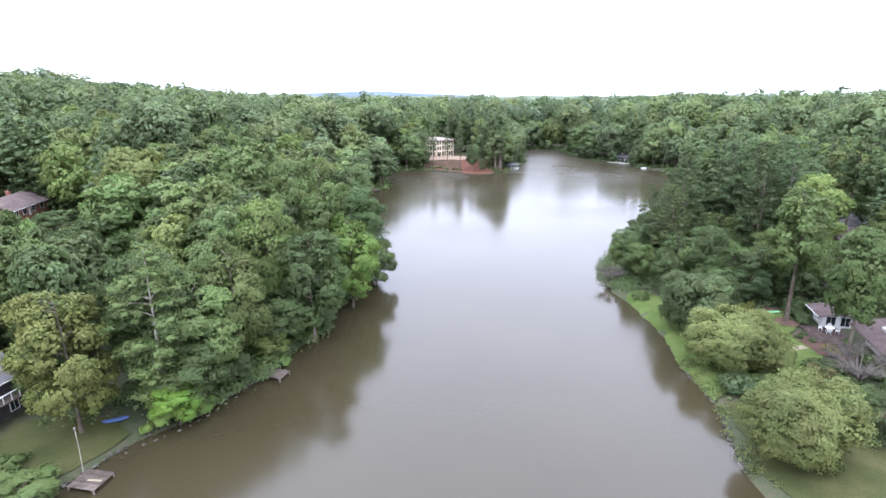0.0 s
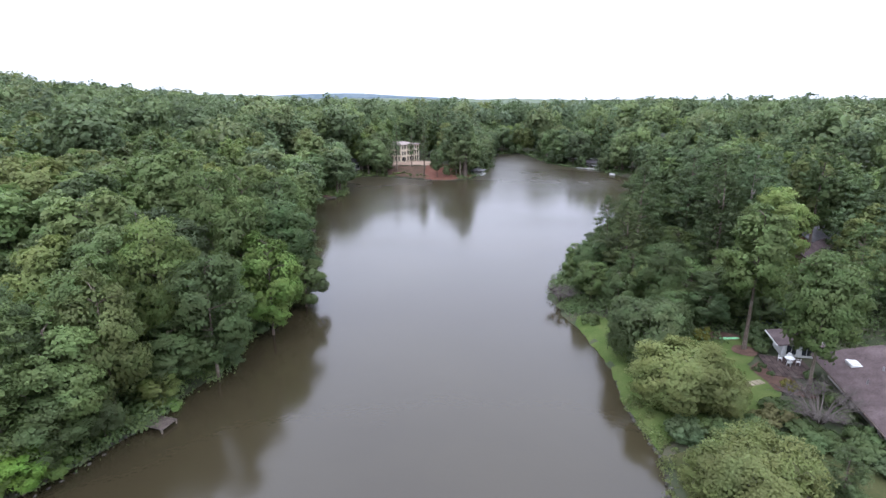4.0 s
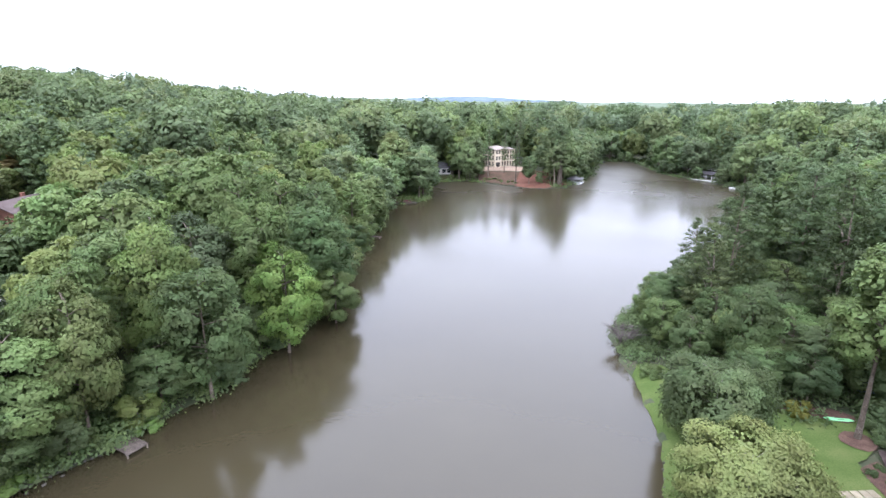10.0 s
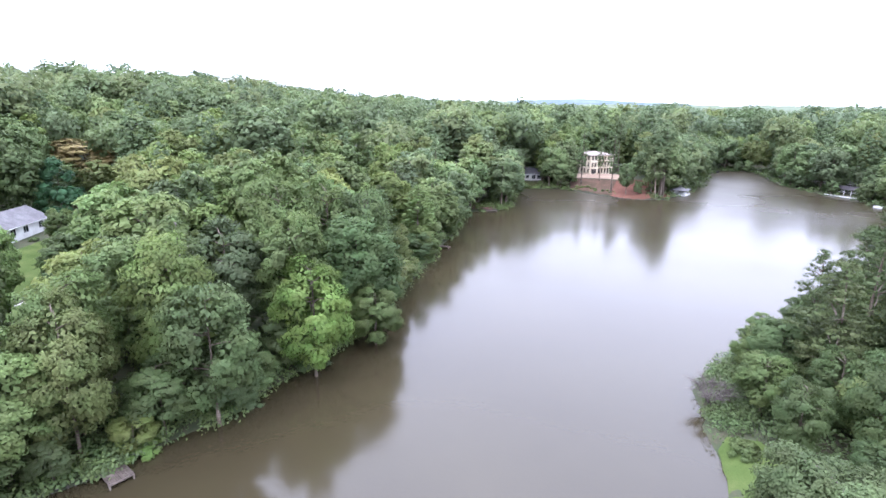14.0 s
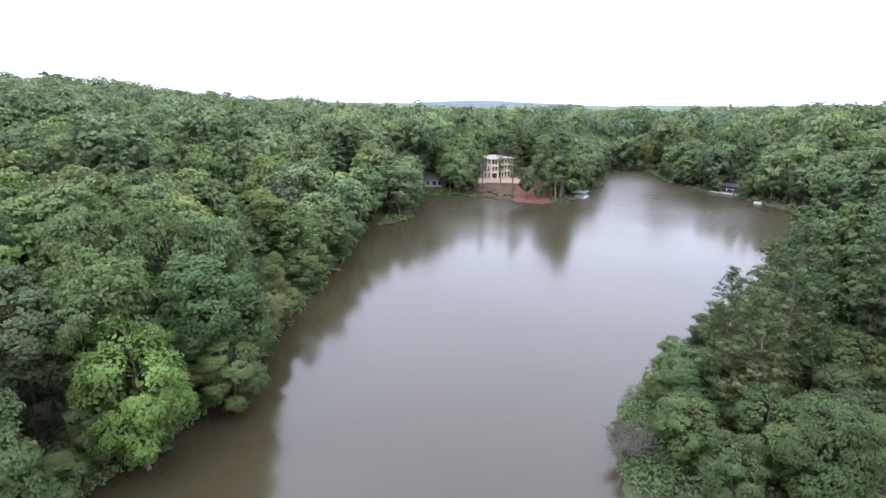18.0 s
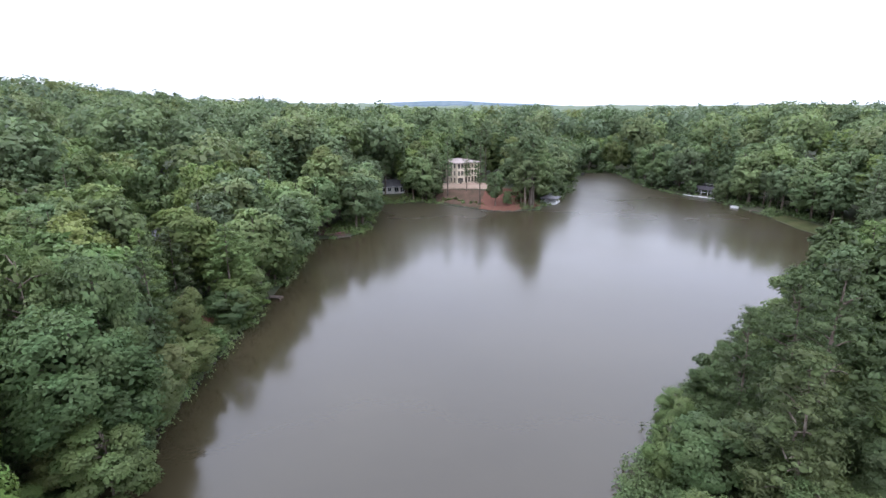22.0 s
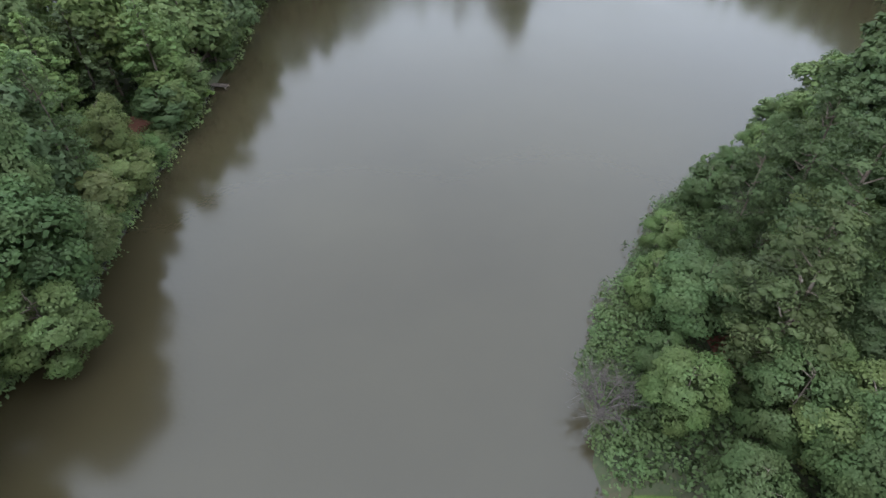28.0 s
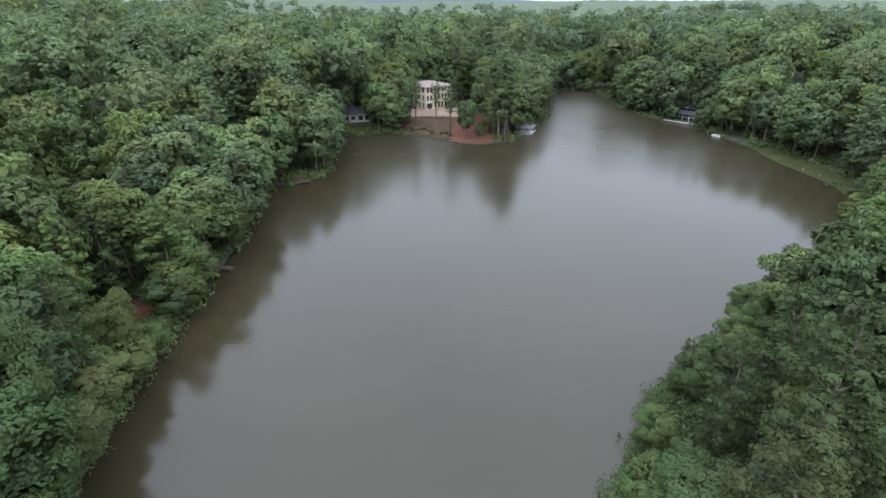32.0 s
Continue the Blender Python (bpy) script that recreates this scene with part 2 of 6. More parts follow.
def box(bm, x0, x1, y0, y1, z0, z1, bevel=0.0):
    """Adds a box, bevelled if asked, to bm."""
    made = bmesh.ops.create_cube(bm, size=1.0)["verts"]
    for v in made:
        v.co = ((x0 + x1) / 2 + v.co.x * (x1 - x0), (y0 + y1) / 2 + v.co.y * (y1 - y0), (z0 + z1) / 2 + v.co.z * (z1 - z0))
    if bevel:
        edges = list({e for v in made for e in v.link_edges})
        bmesh.ops.bevel(bm, geom=edges, offset=bevel, segments=1, affect="EDGES", profile=0.5)
    return bm


def boxed(*args, bevel=0.0):
    return box(bmesh.new(), *args, bevel=bevel)


def tube(points, radii, sides=6):
    """Vertices and quads of a tapering tube through points."""
    verts, faces = [], []
    for i, (p, r) in enumerate(zip(points, radii)):
        a = Vector(points[max(i - 1, 0)])
        b = Vector(points[min(i + 1, len(points) - 1)])
        q = (b - a).to_track_quat("Z", "Y")
        for s in range(sides):
            an = 2 * math.pi * s / sides
            verts.append(Vector(p) + q @ Vector((math.cos(an) * r, math.sin(an) * r, 0)))
        if i:
            for s in range(sides):
                a0, b0 = (i - 1) * sides + s, (i - 1) * sides + (s + 1) % sides
                faces.append((a0, b0, b0 + sides, a0 + sides))
    return [tuple(v) for v in verts], faces


def joined_tubes(name, tubes, material):
    verts, faces = [], []
    for v, f in tubes:
        k = len(verts)
        verts += v
        faces += [tuple(i + k for i in q) for q in f]
    return mesh_of(name, verts, faces, (material,), smooth=True)


# ---- the lake and the land ----
LEFT_BANK = [(-62, -150), (-66, -60), (-64, -10), (-58, 13), (-52, 27), (-47.5, 33), (-44, 36.5), (-39.7, 38.5), (-36, 42.2), (-31.5, 46.4), (-29, 51.5), (-24.3, 57),
             (-21, 66.5), (-17, 75), (-13, 83.5), (-12, 94.5), (-11, 104.5), (-9, 120), (-7, 134.5), (-5, 146), (-4, 165), (-2, 181), (5.6, 181),
             (9, 185), (13.2, 195.5), (14.5, 215), (16, 232), (28, 234)]
HEAD_BANK = [(37, 231), (46, 222), (54, 213.7), (61, 210), (71, 212), (80, 223), (87.5, 234), (98, 251), (112, 282), (125, 307), (142, 304)]
RIGHT_BANK = [(141, 280), (134.6, 260), (137.4, 232), (144, 221.5), (142, 203), (142, 190), (138, 172), (136.6, 153), (132, 142), (112, 122),
              (88, 106), (64, 97), (50, 90), (42, 81), (36.5, 75.5), (32, 69), (30.5, 61), (29, 51.3), (26.8, 41.5), (22.5, 33.3), (20, 24), (17, 19),
              (13.8, 13.4), (10, 0), (12, -40), (18, -150)]
LAKE = np.array(LEFT_BANK + HEAD_BANK + RIGHT_BANK, float)


def inland(p):
    """Metres from the shore for an n x 2 array: above zero on land, below zero in the lake."""
    p = np.asarray(p, float)
    near = np.full(len(p), 1e9)
    inside = np.zeros(len(p), bool)
    for a, b in zip(LAKE, np.roll(LAKE, -1, axis=0)):
        ab = b - a
        s = np.clip(((p - a) @ ab) / (ab @ ab), 0, 1)
        near = np.minimum(near, np.hypot(*(p - a - s[:, None] * ab).T))
        cross = (a[1] > p[:, 1]) != (b[1] > p[:, 1])
        with np.errstate(divide="ignore", invalid="ignore"):
            at = (b[0] - a[0]) * (p[:, 1] - a[1]) / (b[1] - a[1]) + a[0]
        inside ^= cross & (p[:, 0] < at)
    return np.where(inside, -near, near)


def step(a, b, x):
    s = np.clip((x - a) / (b - a), 0, 1)
    return s * s * (3 - 2 * s)


def land(p, d=None):
    """Height of the ground for an n x 2 array of places."""
    p = np.asarray(p, float)
    d = inland(p) if d is None else d
    x, y = p[:, 0], p[:, 1]
    h = 0.45 * step(0, 1.2, d) + 0.085 * np.clip(d - 1, 0, 60)
    # the hill west of the lake, the lower ground east and north
    h += (27 * step(40, 330, -x + 0.10 * y) + 2 * step(118, 300, -x + 0.10 * y)) * step(30, 90, d)
    h -= 4.5 * step(150, 280, -x + 0.10 * y) * step(30, 90, d)
    h += 3 * step(120, 500, x) + 3 * step(330, 700, y)
    # the flat garden east of the narrows
    garden = step(21, 28, x) * step(75, 66, y) * step(-5, 5, y) * step(95, 80, x)
    h = h * (1 - garden) + garden * (0.55 + 0.03 * np.clip(d, 0, 30))
    # ground lowered under the western houses to fit their height in the camera's view
    h -= 2.6 * step(60, 30, np.hypot(x + 96, y - 120))
    # the building plot on the headland
    plot = step(31, 17, np.hypot(x - 56, y - 257))
    h = h * (1 - plot) + 3.9 * plot
    # waves of the far country
    r = np.hypot(x, y)
    h += step(250, 900, r) * (4 * np.sin(x / 210 + 1) * np.cos(y / 260) + 3 * np.sin(x / 90 + y / 130) - 3)
    h -= step(260, 800, r) * 10.5
    return np.where(d < 0, -np.minimum(2.0, -d * 0.35), h)


def graded(points):
    """Coordinates that lie every so many metres between the given stops."""
    out = [points[0][0]]
    for (a, _), (b, s) in zip(points, points[1:]):
        k = max(1, round((b - a) / s))
        out += list(a + (b - a) * np.arange(1, k + 1) / k)
    return np.array(out)


gx = graded([(-4600, 0), (-1500, 300), (-400, 60), (-120, 8), (-75, 3), (160, 1.6), (260, 8), (600, 40), (1500, 150), (4600, 400)])
gy = graded([(-1500, 0), (-300, 200), (-60, 20), (0, 4), (150, 1.6), (320, 2.4), (480, 10), (900, 40), (2000, 120), (4900, 300)])
GX, GY = np.meshgrid(gx, gy)
flat = np.c_[GX.ravel(), GY.ravel()]
away = inland(flat)
heights = land(flat, away)
nx, ny = len(gx), len(gy)
corner = (np.arange(ny - 1)[:, None] * nx + np.arange(nx - 1)[None, :]).ravel()
GROUND = rough("woodland_floor", (0.050, 0.058, 0.028), (0.035, 0.050, 0.020), (0.075, 0.065, 0.038), 6, bump=0.5, fine=14)
ground = new("ground", mesh_of("ground", np.c_[flat, heights], np.c_[corner, corner + 1, corner + nx + 1, corner + nx], (GROUND,), smooth=True))
tagged(ground, "leaf-littered woodland ground rising from the lake shore", "ground", kind="structure")

wx, wy = graded([(-90, 0), (170, 20)]), graded([(-170, 0), (330, 20)])
WX, WY = np.meshgrid(wx, wy)
corner = (np.arange(len(wy) - 1)[:, None] * len(wx) + np.arange(len(wx) - 1)[None, :]).ravel()
lake = new("lake_water", mesh_of("lake_water", np.c_[WX.ravel(), WY.ravel(), np.zeros(WX.size)],
                                 np.c_[corner, corner + 1, corner + len(wx) + 1, corner + len(wx)], (WATER,)))
tagged(lake, "calm brown-green lake water with soft reflections", "water", kind="structure")


# ---- trees ----
def cards(rng, places, outward, size, squash=0.62):
    """Small folded leaf sprays, one four-cornered piece at each place, turned mostly outward and up."""
    n = len(places)
    normal = outward * 0.8 + rng.normal(0, 0.42, (n, 3)) + (0, 0, 0.45)
    normal /= np.linalg.norm(normal, axis=1)[:, None]
    side = np.cross(normal, rng.normal(0, 1, (n, 3)))
    side /= np.linalg.norm(side, axis=1)[:, None]
    up = np.cross(normal, side)
    s = size * rng.uniform(0.6, 1.35, (n, 1))
    a = places - side * s
    b = places - up * s * squash * rng.uniform(0.6, 1.2, (n, 1)) + normal * s * 0.25
    c = places + side * s * rng.uniform(0.7, 1.2, (n, 1)) - normal * s * 0.2
    d = places + up * s * squash * rng.uniform(0.6, 1.2, (n, 1)) + normal * s * 0.25
    verts = np.stack([a, b, c, d], axis=1).reshape(-1, 3)
    k = np.arange(n)[:, None] * 4
    return verts, np.concatenate([k + (0, 1, 2), k + (0, 2, 3)], axis=1).reshape(-1, 3)


def lobe_cloud(rng, lobes, n, twigs=9):
    """Places on the shells of boughs (centre, radius, height), each broken up into leafy twigs, and the way outward at each."""
    weight = np.array([l[1] * l[1] for l in lobes])
    pick = rng.choice(len(lobes), n, p=weight / weight.sum())
    r = np.array([(l[1], l[1], l[2]) for l in lobes])[pick]
    centre = np.array([l[0] for l in lobes])[pick]
    way = rng.normal(0, 1, (len(lobes), twigs, 3))
    way[..., 2] = np.abs(way[..., 2]) * 0.9 - 0.25
    way /= np.linalg.norm(way, axis=2)[..., None]
    twig = way[pick, rng.integers(twigs, size=n)]
    v = rng.normal(0, 1, (n, 3))
    v /= np.linalg.norm(v, axis=1)[:, None]
    v[:, 2] = np.where((v[:, 2] < -0.2) & (rng.random(n) < 0.7), -v[:, 2], v[:, 2])
    tuft = 0.46 * rng.uniform(0.55, 1.08, (n, 1))
    return centre + (twig * 0.72 + v * tuft) * r, v * 0.75 + twig * 0.5


def crown_boughs(rng, height, radius, low, count, twigs):
    """An uneven domed crown: a few large boughs round the stem, each carrying rounded leafy masses on its outside."""
    half = height * (1 - low) / 2
    middle = np.array((0, 0, height * low + half * 0.92))
    boughs, lobes, owner = [], [], []
    for i in range(count):
        # boughs wind up round the stem, wide in the middle and narrow at the top
        f = (i + rng.uniform(0.2, 0.8)) / count
        rise = -0.72 + 1.56 * f
        a = i * 2.4 + rng.uniform(-0.5, 0.5)
        reach = math.sqrt(max(0.02, 1 - rise * rise)) * rng.uniform(0.88, 1.10)
        way = np.array((math.cos(a) * reach, math.sin(a) * reach, rise))
        size = radius * rng.uniform(0.40, 0.54) * (10 / count) ** 0.28
        centre = middle + way * (radius * 0.54, radius * 0.54, half * 0.70)
        boughs.append((centre, size, size * rng.uniform(0.78, 1.05)))
        out = way / np.linalg.norm(way)
        for k in range(twigs):
            v = rng.normal(0, 1, 3)
            v = v / np.linalg.norm(v) + out * 0.75 + (0, 0, 0.35)
            v /= np.linalg.norm(v)
            small = size * rng.uniform(0.26, 0.46) * (7 / twigs) ** 0.25
            lobes.append((tuple(centre + v * (size, size, boughs[-1][2]) * rng.uniform(0.76, 1.0)), small, small * rng.uniform(0.6, 0.85)))
            owner.append(i)
    return boughs, lobes, owner, middle, half


def crown_cloud(rng, boughs, lobes, owner, middle, half, radius, n):
    """Places of leaves on the open sides of those masses, and the soft way outward at each."""
    m = int(n * 2.6)
    weight = np.array([l[1] ** 2 for l in lobes])
    pick = rng.choice(len(lobes), m, p=weight / weight.sum())
    r = np.array([(l[1], l[1], l[2]) for l in lobes])[pick]
    centre = np.array([l[0] for l in lobes])[pick]
    own = np.array(owner)[pick]
    v = rng.normal(0, 1, (m, 3))
    v /= np.linalg.norm(v, axis=1)[:, None]
    v[:, 2] = np.where((v[:, 2] < -0.1) & (rng.random(m) < 0.6), -v[:, 2], v[:, 2])
    places = centre + v * r * rng.uniform(0.55, 1.35, (m, 1))
    hidden = np.zeros(m, bool)
    for i, (c, w, h) in enumerate(boughs):
        hidden |= (np.sum(((places - c) / (w, w, h)) ** 2, axis=1) < 0.58) & (own != i)
    bc = np.array([b[0] for b in boughs])[own]
    bs = np.array([(b[1], b[1], b[2]) for b in boughs])[own]
    bough_way = (places - bc) / bs
    crown_way = (places - middle) / (radius, radius, half)
    way = v * 0.34 + bough_way * 0.42 + crown_way * 0.72 + (0, 0, 0.15)
    keep = np.where(~hidden & (np.sum(v * bough_way, axis=1) > -0.35))[0][:n]
    return places[keep], way[keep] / np.linalg.norm(way[keep], axis=1)[:, None]


# how many boughs a crown has, and leafy masses on each, by how near it is seen
CROWNS = {"full": (13, 15), "feather": (20, 14), "column": (20, 11), "broad": (12, 11), "tuft": (9, 8), "few": (6, 5)}


def pine_lobes(rng, height, radius, low):
    """Flat needle plates on whorled boughs round a tall stem."""
    lobes, z = [], height * low
    while z < height * 0.985:
        f = (z - height * low) / (height * (1 - low))
        reach = radius * (0.55 + 0.6 * f if f < 0.35 else 1.0 - 0.9 * ((f - 0.35) / 0.65) ** 1.3) + 0.25
        turn = rng.uniform(0, 6.283)
        for k in range(3 if f < 0.8 else 2):
            a = turn + k * 2.1 + rng.uniform(-0.5, 0.5)
            for q in (0.5, 0.88):
                r = reach * q * rng.uniform(0.8, 1.1)
                size = (0.25 + 0.10 * rng.random()) * radius * (1.1 - 0.45 * f)
                lobes.append(((math.cos(a) * r, math.sin(a) * r, z + rng.uniform(-0.5, 0.6) + 0.12 * r), size, size * rng.uniform(0.5, 0.8)))
        z += height * rng.uniform(0.032, 0.05)
    return lobes


def spire_lobes(rng, height, radius, low):
    return pine_lobes(rng, height, radius, low)[::3]


def cone_lobes(rng, height, radius, low):
    lobes = []
    for i in range(40):
        f = rng.random()
        z = height * (low + (0.97 - low) * f)
        r = radius * (1 - f ** 2.2) * 0.8 + 0.1
        a = rng.uniform(0, 6.283)
        lobes.append(((math.cos(a) * r, math.sin(a) * r, z), radius * 0.3, radius * 0.4))
    return lobes


def bush_lobes(rng, height, radius, low):
    lobes = []
    for i in range(22):
        a, q, f = rng.uniform(0, 6.283), math.sqrt(rng.random()), rng.random()
        r = radius * 0.8 * q
        top = height * (1 - 0.55 * q * q)
        lobes.append(((math.cos(a) * r, math.sin(a) * r, top * (0.25 + 0.55 * f)), radius * 0.28, height * 0.2))
    return lobes


FORMS = {"pine": pine_lobes, "spire": spire_lobes, "cone": cone_lobes, "bush": bush_lobes}


def stem_tubes(rng, form, height, radius, lobes, limbs):
    """A tapered trunk with a slight bend, and limbs that reach into the boughs."""
    girth = height * (0.017 if form == "broad" else 0.012)
    lean = rng.normal(0, height * 0.012, 2)
    top = height * (0.96 if form == "pine" else 0.8)
    line = [(lean[0] * math.sin(f * 3), lean[1] * math.sin(f * 2.3), f * top - 0.5 * (f == 0)) for f in np.linspace(0, 1, 7)]
    tubes = [tube(line, [girth * (1.35 if i == 0 else 1) * (1 - 0.82 * i / 6) for i in range(7)], 7)]
    for i in rng.choice(len(lobes), min(limbs, len(lobes)), replace=False):
        c = Vector(lobes[i][0])
        base = Vector((0, 0, max(height * 0.12, c.z - (0.9 if form == "broad" else 0.15) * math.hypot(c.x, c.y) - 0.5)))
        mid = base.lerp(c, 0.5) + Vector((0, 0, 0.35))
        r = girth * 0.34
        tubes.append(tube([base, mid, c], [r, r * 0.6, r * 0.2], 4))
    return tubes


def ico(level):
    bm = bmesh.new()
    bmesh.ops.create_icosphere(bm, subdivisions=level, radius=1.0)
    v, f = np.array([p.co for p in bm.verts]), np.array([[p.index for p in q.verts] for q in bm.faces])
    bm.free()
    return v, f


BALLS = {1: ico(1), 2: ico(2)}
KIND = {}


def archetype(key, form, height, radius, low, seed, n, size, limbs=14, bark=None, core=0.72, level=2):
    """The arrays and meshes of one kind of tree: sprays of leaves over uneven inner masses."""
    rng = np.random.default_rng(seed)
    if form in CROWNS:
        boughs, lobes, owner, middle, half = crown_boughs(rng, height, radius, low, *CROWNS[form])
        places, outward = crown_cloud(rng, boughs, lobes, owner, middle, half, radius, n)
        soft, masses = outward, []
        # the shaded inner leaves that close each bough
        fill = max(40, int(n * core * 0.55))
        own = rng.integers(len(boughs), size=fill)
        v = rng.normal(0, 1, (fill, 3))
        v /= np.linalg.norm(v, axis=1)[:, None]
        inner = np.array([b[0] for b in boughs])[own] + v * np.array([(b[1], b[1], b[2]) for b in boughs])[own] * rng.uniform(0.5, 0.86, (fill, 1))
        inner_soft = v * 0.4 + (inner - middle) / (radius, radius, half) * 0.8 + (0, 0, 0.2)
    else:
        lobes = FORMS[form](rng, height, radius, low)
        middle, half = np.array((0, 0, height * (low + 0.30 * (1 - low)))), height * (1 - low) * 0.6
        places, outward = lobe_cloud(rng, lobes, n)
        soft = outward * 0.55 + (places - middle) / (radius, radius, half) * 0.55 + (0, 0, 0.2)
        masses = [(l, core) for l in lobes]
    places[:, 2] = np.maximum(places[:, 2], 0.15)
    verts, faces = cards(rng, places, outward, size, 0.40 if form == "pine" else 0.62)
    if form in CROWNS:
        more, sides = cards(rng, inner, v, size * 1.55, 0.8)
        verts, faces, soft = np.concatenate([verts, more]), np.concatenate([faces, sides + len(verts)]), np.concatenate([soft, inner_soft])
    ball, tris = BALLS[level]
    vs, fs, ns = [verts], [faces], [np.repeat(soft, 4, axis=0) + rng.normal(0, 0.13, (len(verts), 3))]
    k = len(verts)
    for (c, r, h), fill in masses:
        v = ball * (r * fill, r * fill, h * fill) * rng.uniform(0.78, 1.18, (len(ball), 1)) + c
        vs.append(v)
        fs.append(tris + k)
        ns.append(ball * 0.6 + (np.array(c) - middle) / (radius, radius, half) * 0.7 + rng.normal(0, 0.1, ball.shape))
        k += len(v)
    verts, faces, normals = np.concatenate(vs), np.concatenate(fs), np.concatenate(ns)
    normals /= np.linalg.norm(normals, axis=1)[:, None]
    crown = mesh_of("crown", verts, faces, (LEAF,), normals=normals)
    trunk = joined_tubes("trunk", stem_tubes(rng, form, height, radius, lobes, limbs), bark or BARK) if limbs >= 0 else None
    KIND[key] = dict(height=height, radius=radius, verts=verts, faces=faces, normals=normals, crown=crown, trunk=trunk, name=form)


for i in range(4):
    wide, low = ((6.4, 0.03), (5.8, 0.07), (7.0, 0.07), (6.2, 0.0))[i]
    archetype(f"broad_near{i}", "full", 24, wide, low, 10 + i, 12000, 0.22, 16, core=0.46, level=1)
    archetype(f"broad_mid{i}", "full", 24, wide, low, 30 + i, 5000, 0.36, 6, core=0.48, level=1)
    archetype(f"broad_dist{i}", "broad", 24, wide, low, 90 + i, 2000, 0.48, 4, level=1, core=0.52)
    archetype(f"broad_far{i}", "tuft", 24, (7.4, 8.4, 9.2, 8.0)[i], 0.5, 60 + i, 600, 0.70, -1, level=1, core=0.6)
    archetype(f"broad_dim{i}", "few", 24, (8.0, 9.5, 8.6, 10.0)[i], 0.58, 80 + i, 170, 0.95, -1, level=1, core=0.74)
for i in range(3):
    archetype(f"pine_near{i}", "pine", 26, 5.2, 0.14, 20 + i, 9500, 0.215, 24, PALE_BARK if i == 0 else BARK, core=0.38, level=1)
    archetype(f"pine_mid{i}", "pine", 26, 4.8, 0.16, 40 + i, 3800, 0.29, 8, core=0.48, level=1)
    archetype(f"pine_dist{i}", "pine", 26, 4.8, 0.16, 95 + i, 1300, 0.42, 5, core=0.55, level=1)
for i in range(2):
    archetype(f"pine_far{i}", "spire", 26, 5.0, 0.55, 70 + i, 320, 0.56, -1, core=0.66, level=1)
archetype("broad_tall0", "column", 24, 4.4, 0.20, 57, 9000, 0.2, 14, core=0.62, level=1)
archetype("broad_tall1", "column", 24, 5.2, 0.16, 61, 10000, 0.2, 14, core=0.62, level=1)
archetype("broad_clear0", "broad", 24, 5.0, 0.34, 59, 2200, 0.38, 8, core=0.66, level=1)
archetype("pine_slim0", "pine", 26, 3.0, 0.34, 64, 1100, 0.34, 14, core=0.3, level=1)
archetype("pine_tall0", "pine", 26, 4.2, 0.58, 58, 1700, 0.38, 12, core=0.55, level=1)
archetype("willow0", "feather", 9, 5.6, 0.0, 51, 21000, 0.125, 16, PALE_BARK, core=0.5)
archetype("willow1", "feather", 9, 5.6, 0.0, 52, 21000, 0.125, 16, PALE_BARK, core=0.5)
archetype("cone0", "cone", 12, 3.2, 0.04, 53, 6000, 0.2, 4, level=1)
archetype("bush0", "bush", 2.4, 2.2, 0, 54, 1700, 0.15, 6, core=0.72, level=1)
archetype("bush1", "bush", 2.4, 2.2, 0, 55, 1700, 0.15, 6, core=0.72, level=1)

# leaf colours
DEEP, MID, FRESH = (0.106, 0.148, 0.054), (0.143, 0.194, 0.064), (0.186, 0.242, 0.070)
BLUE, OLIVE, RUST = (0.108, 0.152, 0.064), (0.164, 0.194, 0.065), (0.166, 0.164, 0.064)
SILVER, LIME = (0.202, 0.232, 0.076), (0.168, 0.248, 0.060)
DARK = (0.082, 0.112, 0.042)
# far-woods tone: the haze of distance is put into this leaf colour
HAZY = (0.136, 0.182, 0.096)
TONES = [DEEP, MID, MID, BLUE, OLIVE, FRESH, MID, DEEP]
WORDS = {"broad": ("tree", "tall broadleaf tree with a rounded green crown in the lakeside woods"),
         "pine": ("tree", "tall dark green pine with a straight trunk and layered boughs"),
         "willow": ("tree", "low pale yellow-green feathery tree beside the lawn and water"),
         "cone": ("tree", "dense dark green evergreen of even oval outline"),
         "bush": ("bush", "low leafy green bush on the lake bank")}
NAMES = {"broad": "broadleaf_tree", "pine": "pine_tree", "willow": "willow_tree", "cone": "evergreen_tree", "bush": "bush"}
MASTER = {}
TREES = []


def tree(key, x, y, height, spread=1.0, tone=MID, turn=0.0, lean=(0, 0), label="", z=None):
    """One tree or bush of a kind, scaled to a height, its leaves in a tone of their own."""
    kind = KIND[key]
    base = key.rstrip("0123456789").split("_")[0]
    if key not in MASTER:
        root = thing(NAMES[base], Matrix(), WORDS[base][1], WORDS[base][0], "trees round the lake" if base != "bush" else "bushes on the bank")
        part("trunk" if base != "bush" else "stems", kind["trunk"], None, root)
        part("leaves" if base == "bush" else "crown", kind["crown"], None, root)
        MASTER[key], ob = root, root
    else:
        ob = copy_thing(MASTER[key], Matrix())
    s = height / kind["height"]
    ground_z = float(land([(x, y)])[0]) - 0.1 if z is None else z
    ob.matrix_world = Matrix.LocRotScale((x, y, ground_z), Euler((lean[0], lean[1], turn)), (s * spread, s * spread, s))
    for child in ob.children:
        child.color = (*tone, 1)
    if label:
        ob["label"] = label
    TREES.append((x, y, kind["radius"] * s * spread))
    return ob


def shade(rng, tone, k=0.2):
    f = 1 + rng.uniform(-k, k)
    return tuple(c * f * (1 + rng.uniform(-0.06, 0.06)) for c in tone)


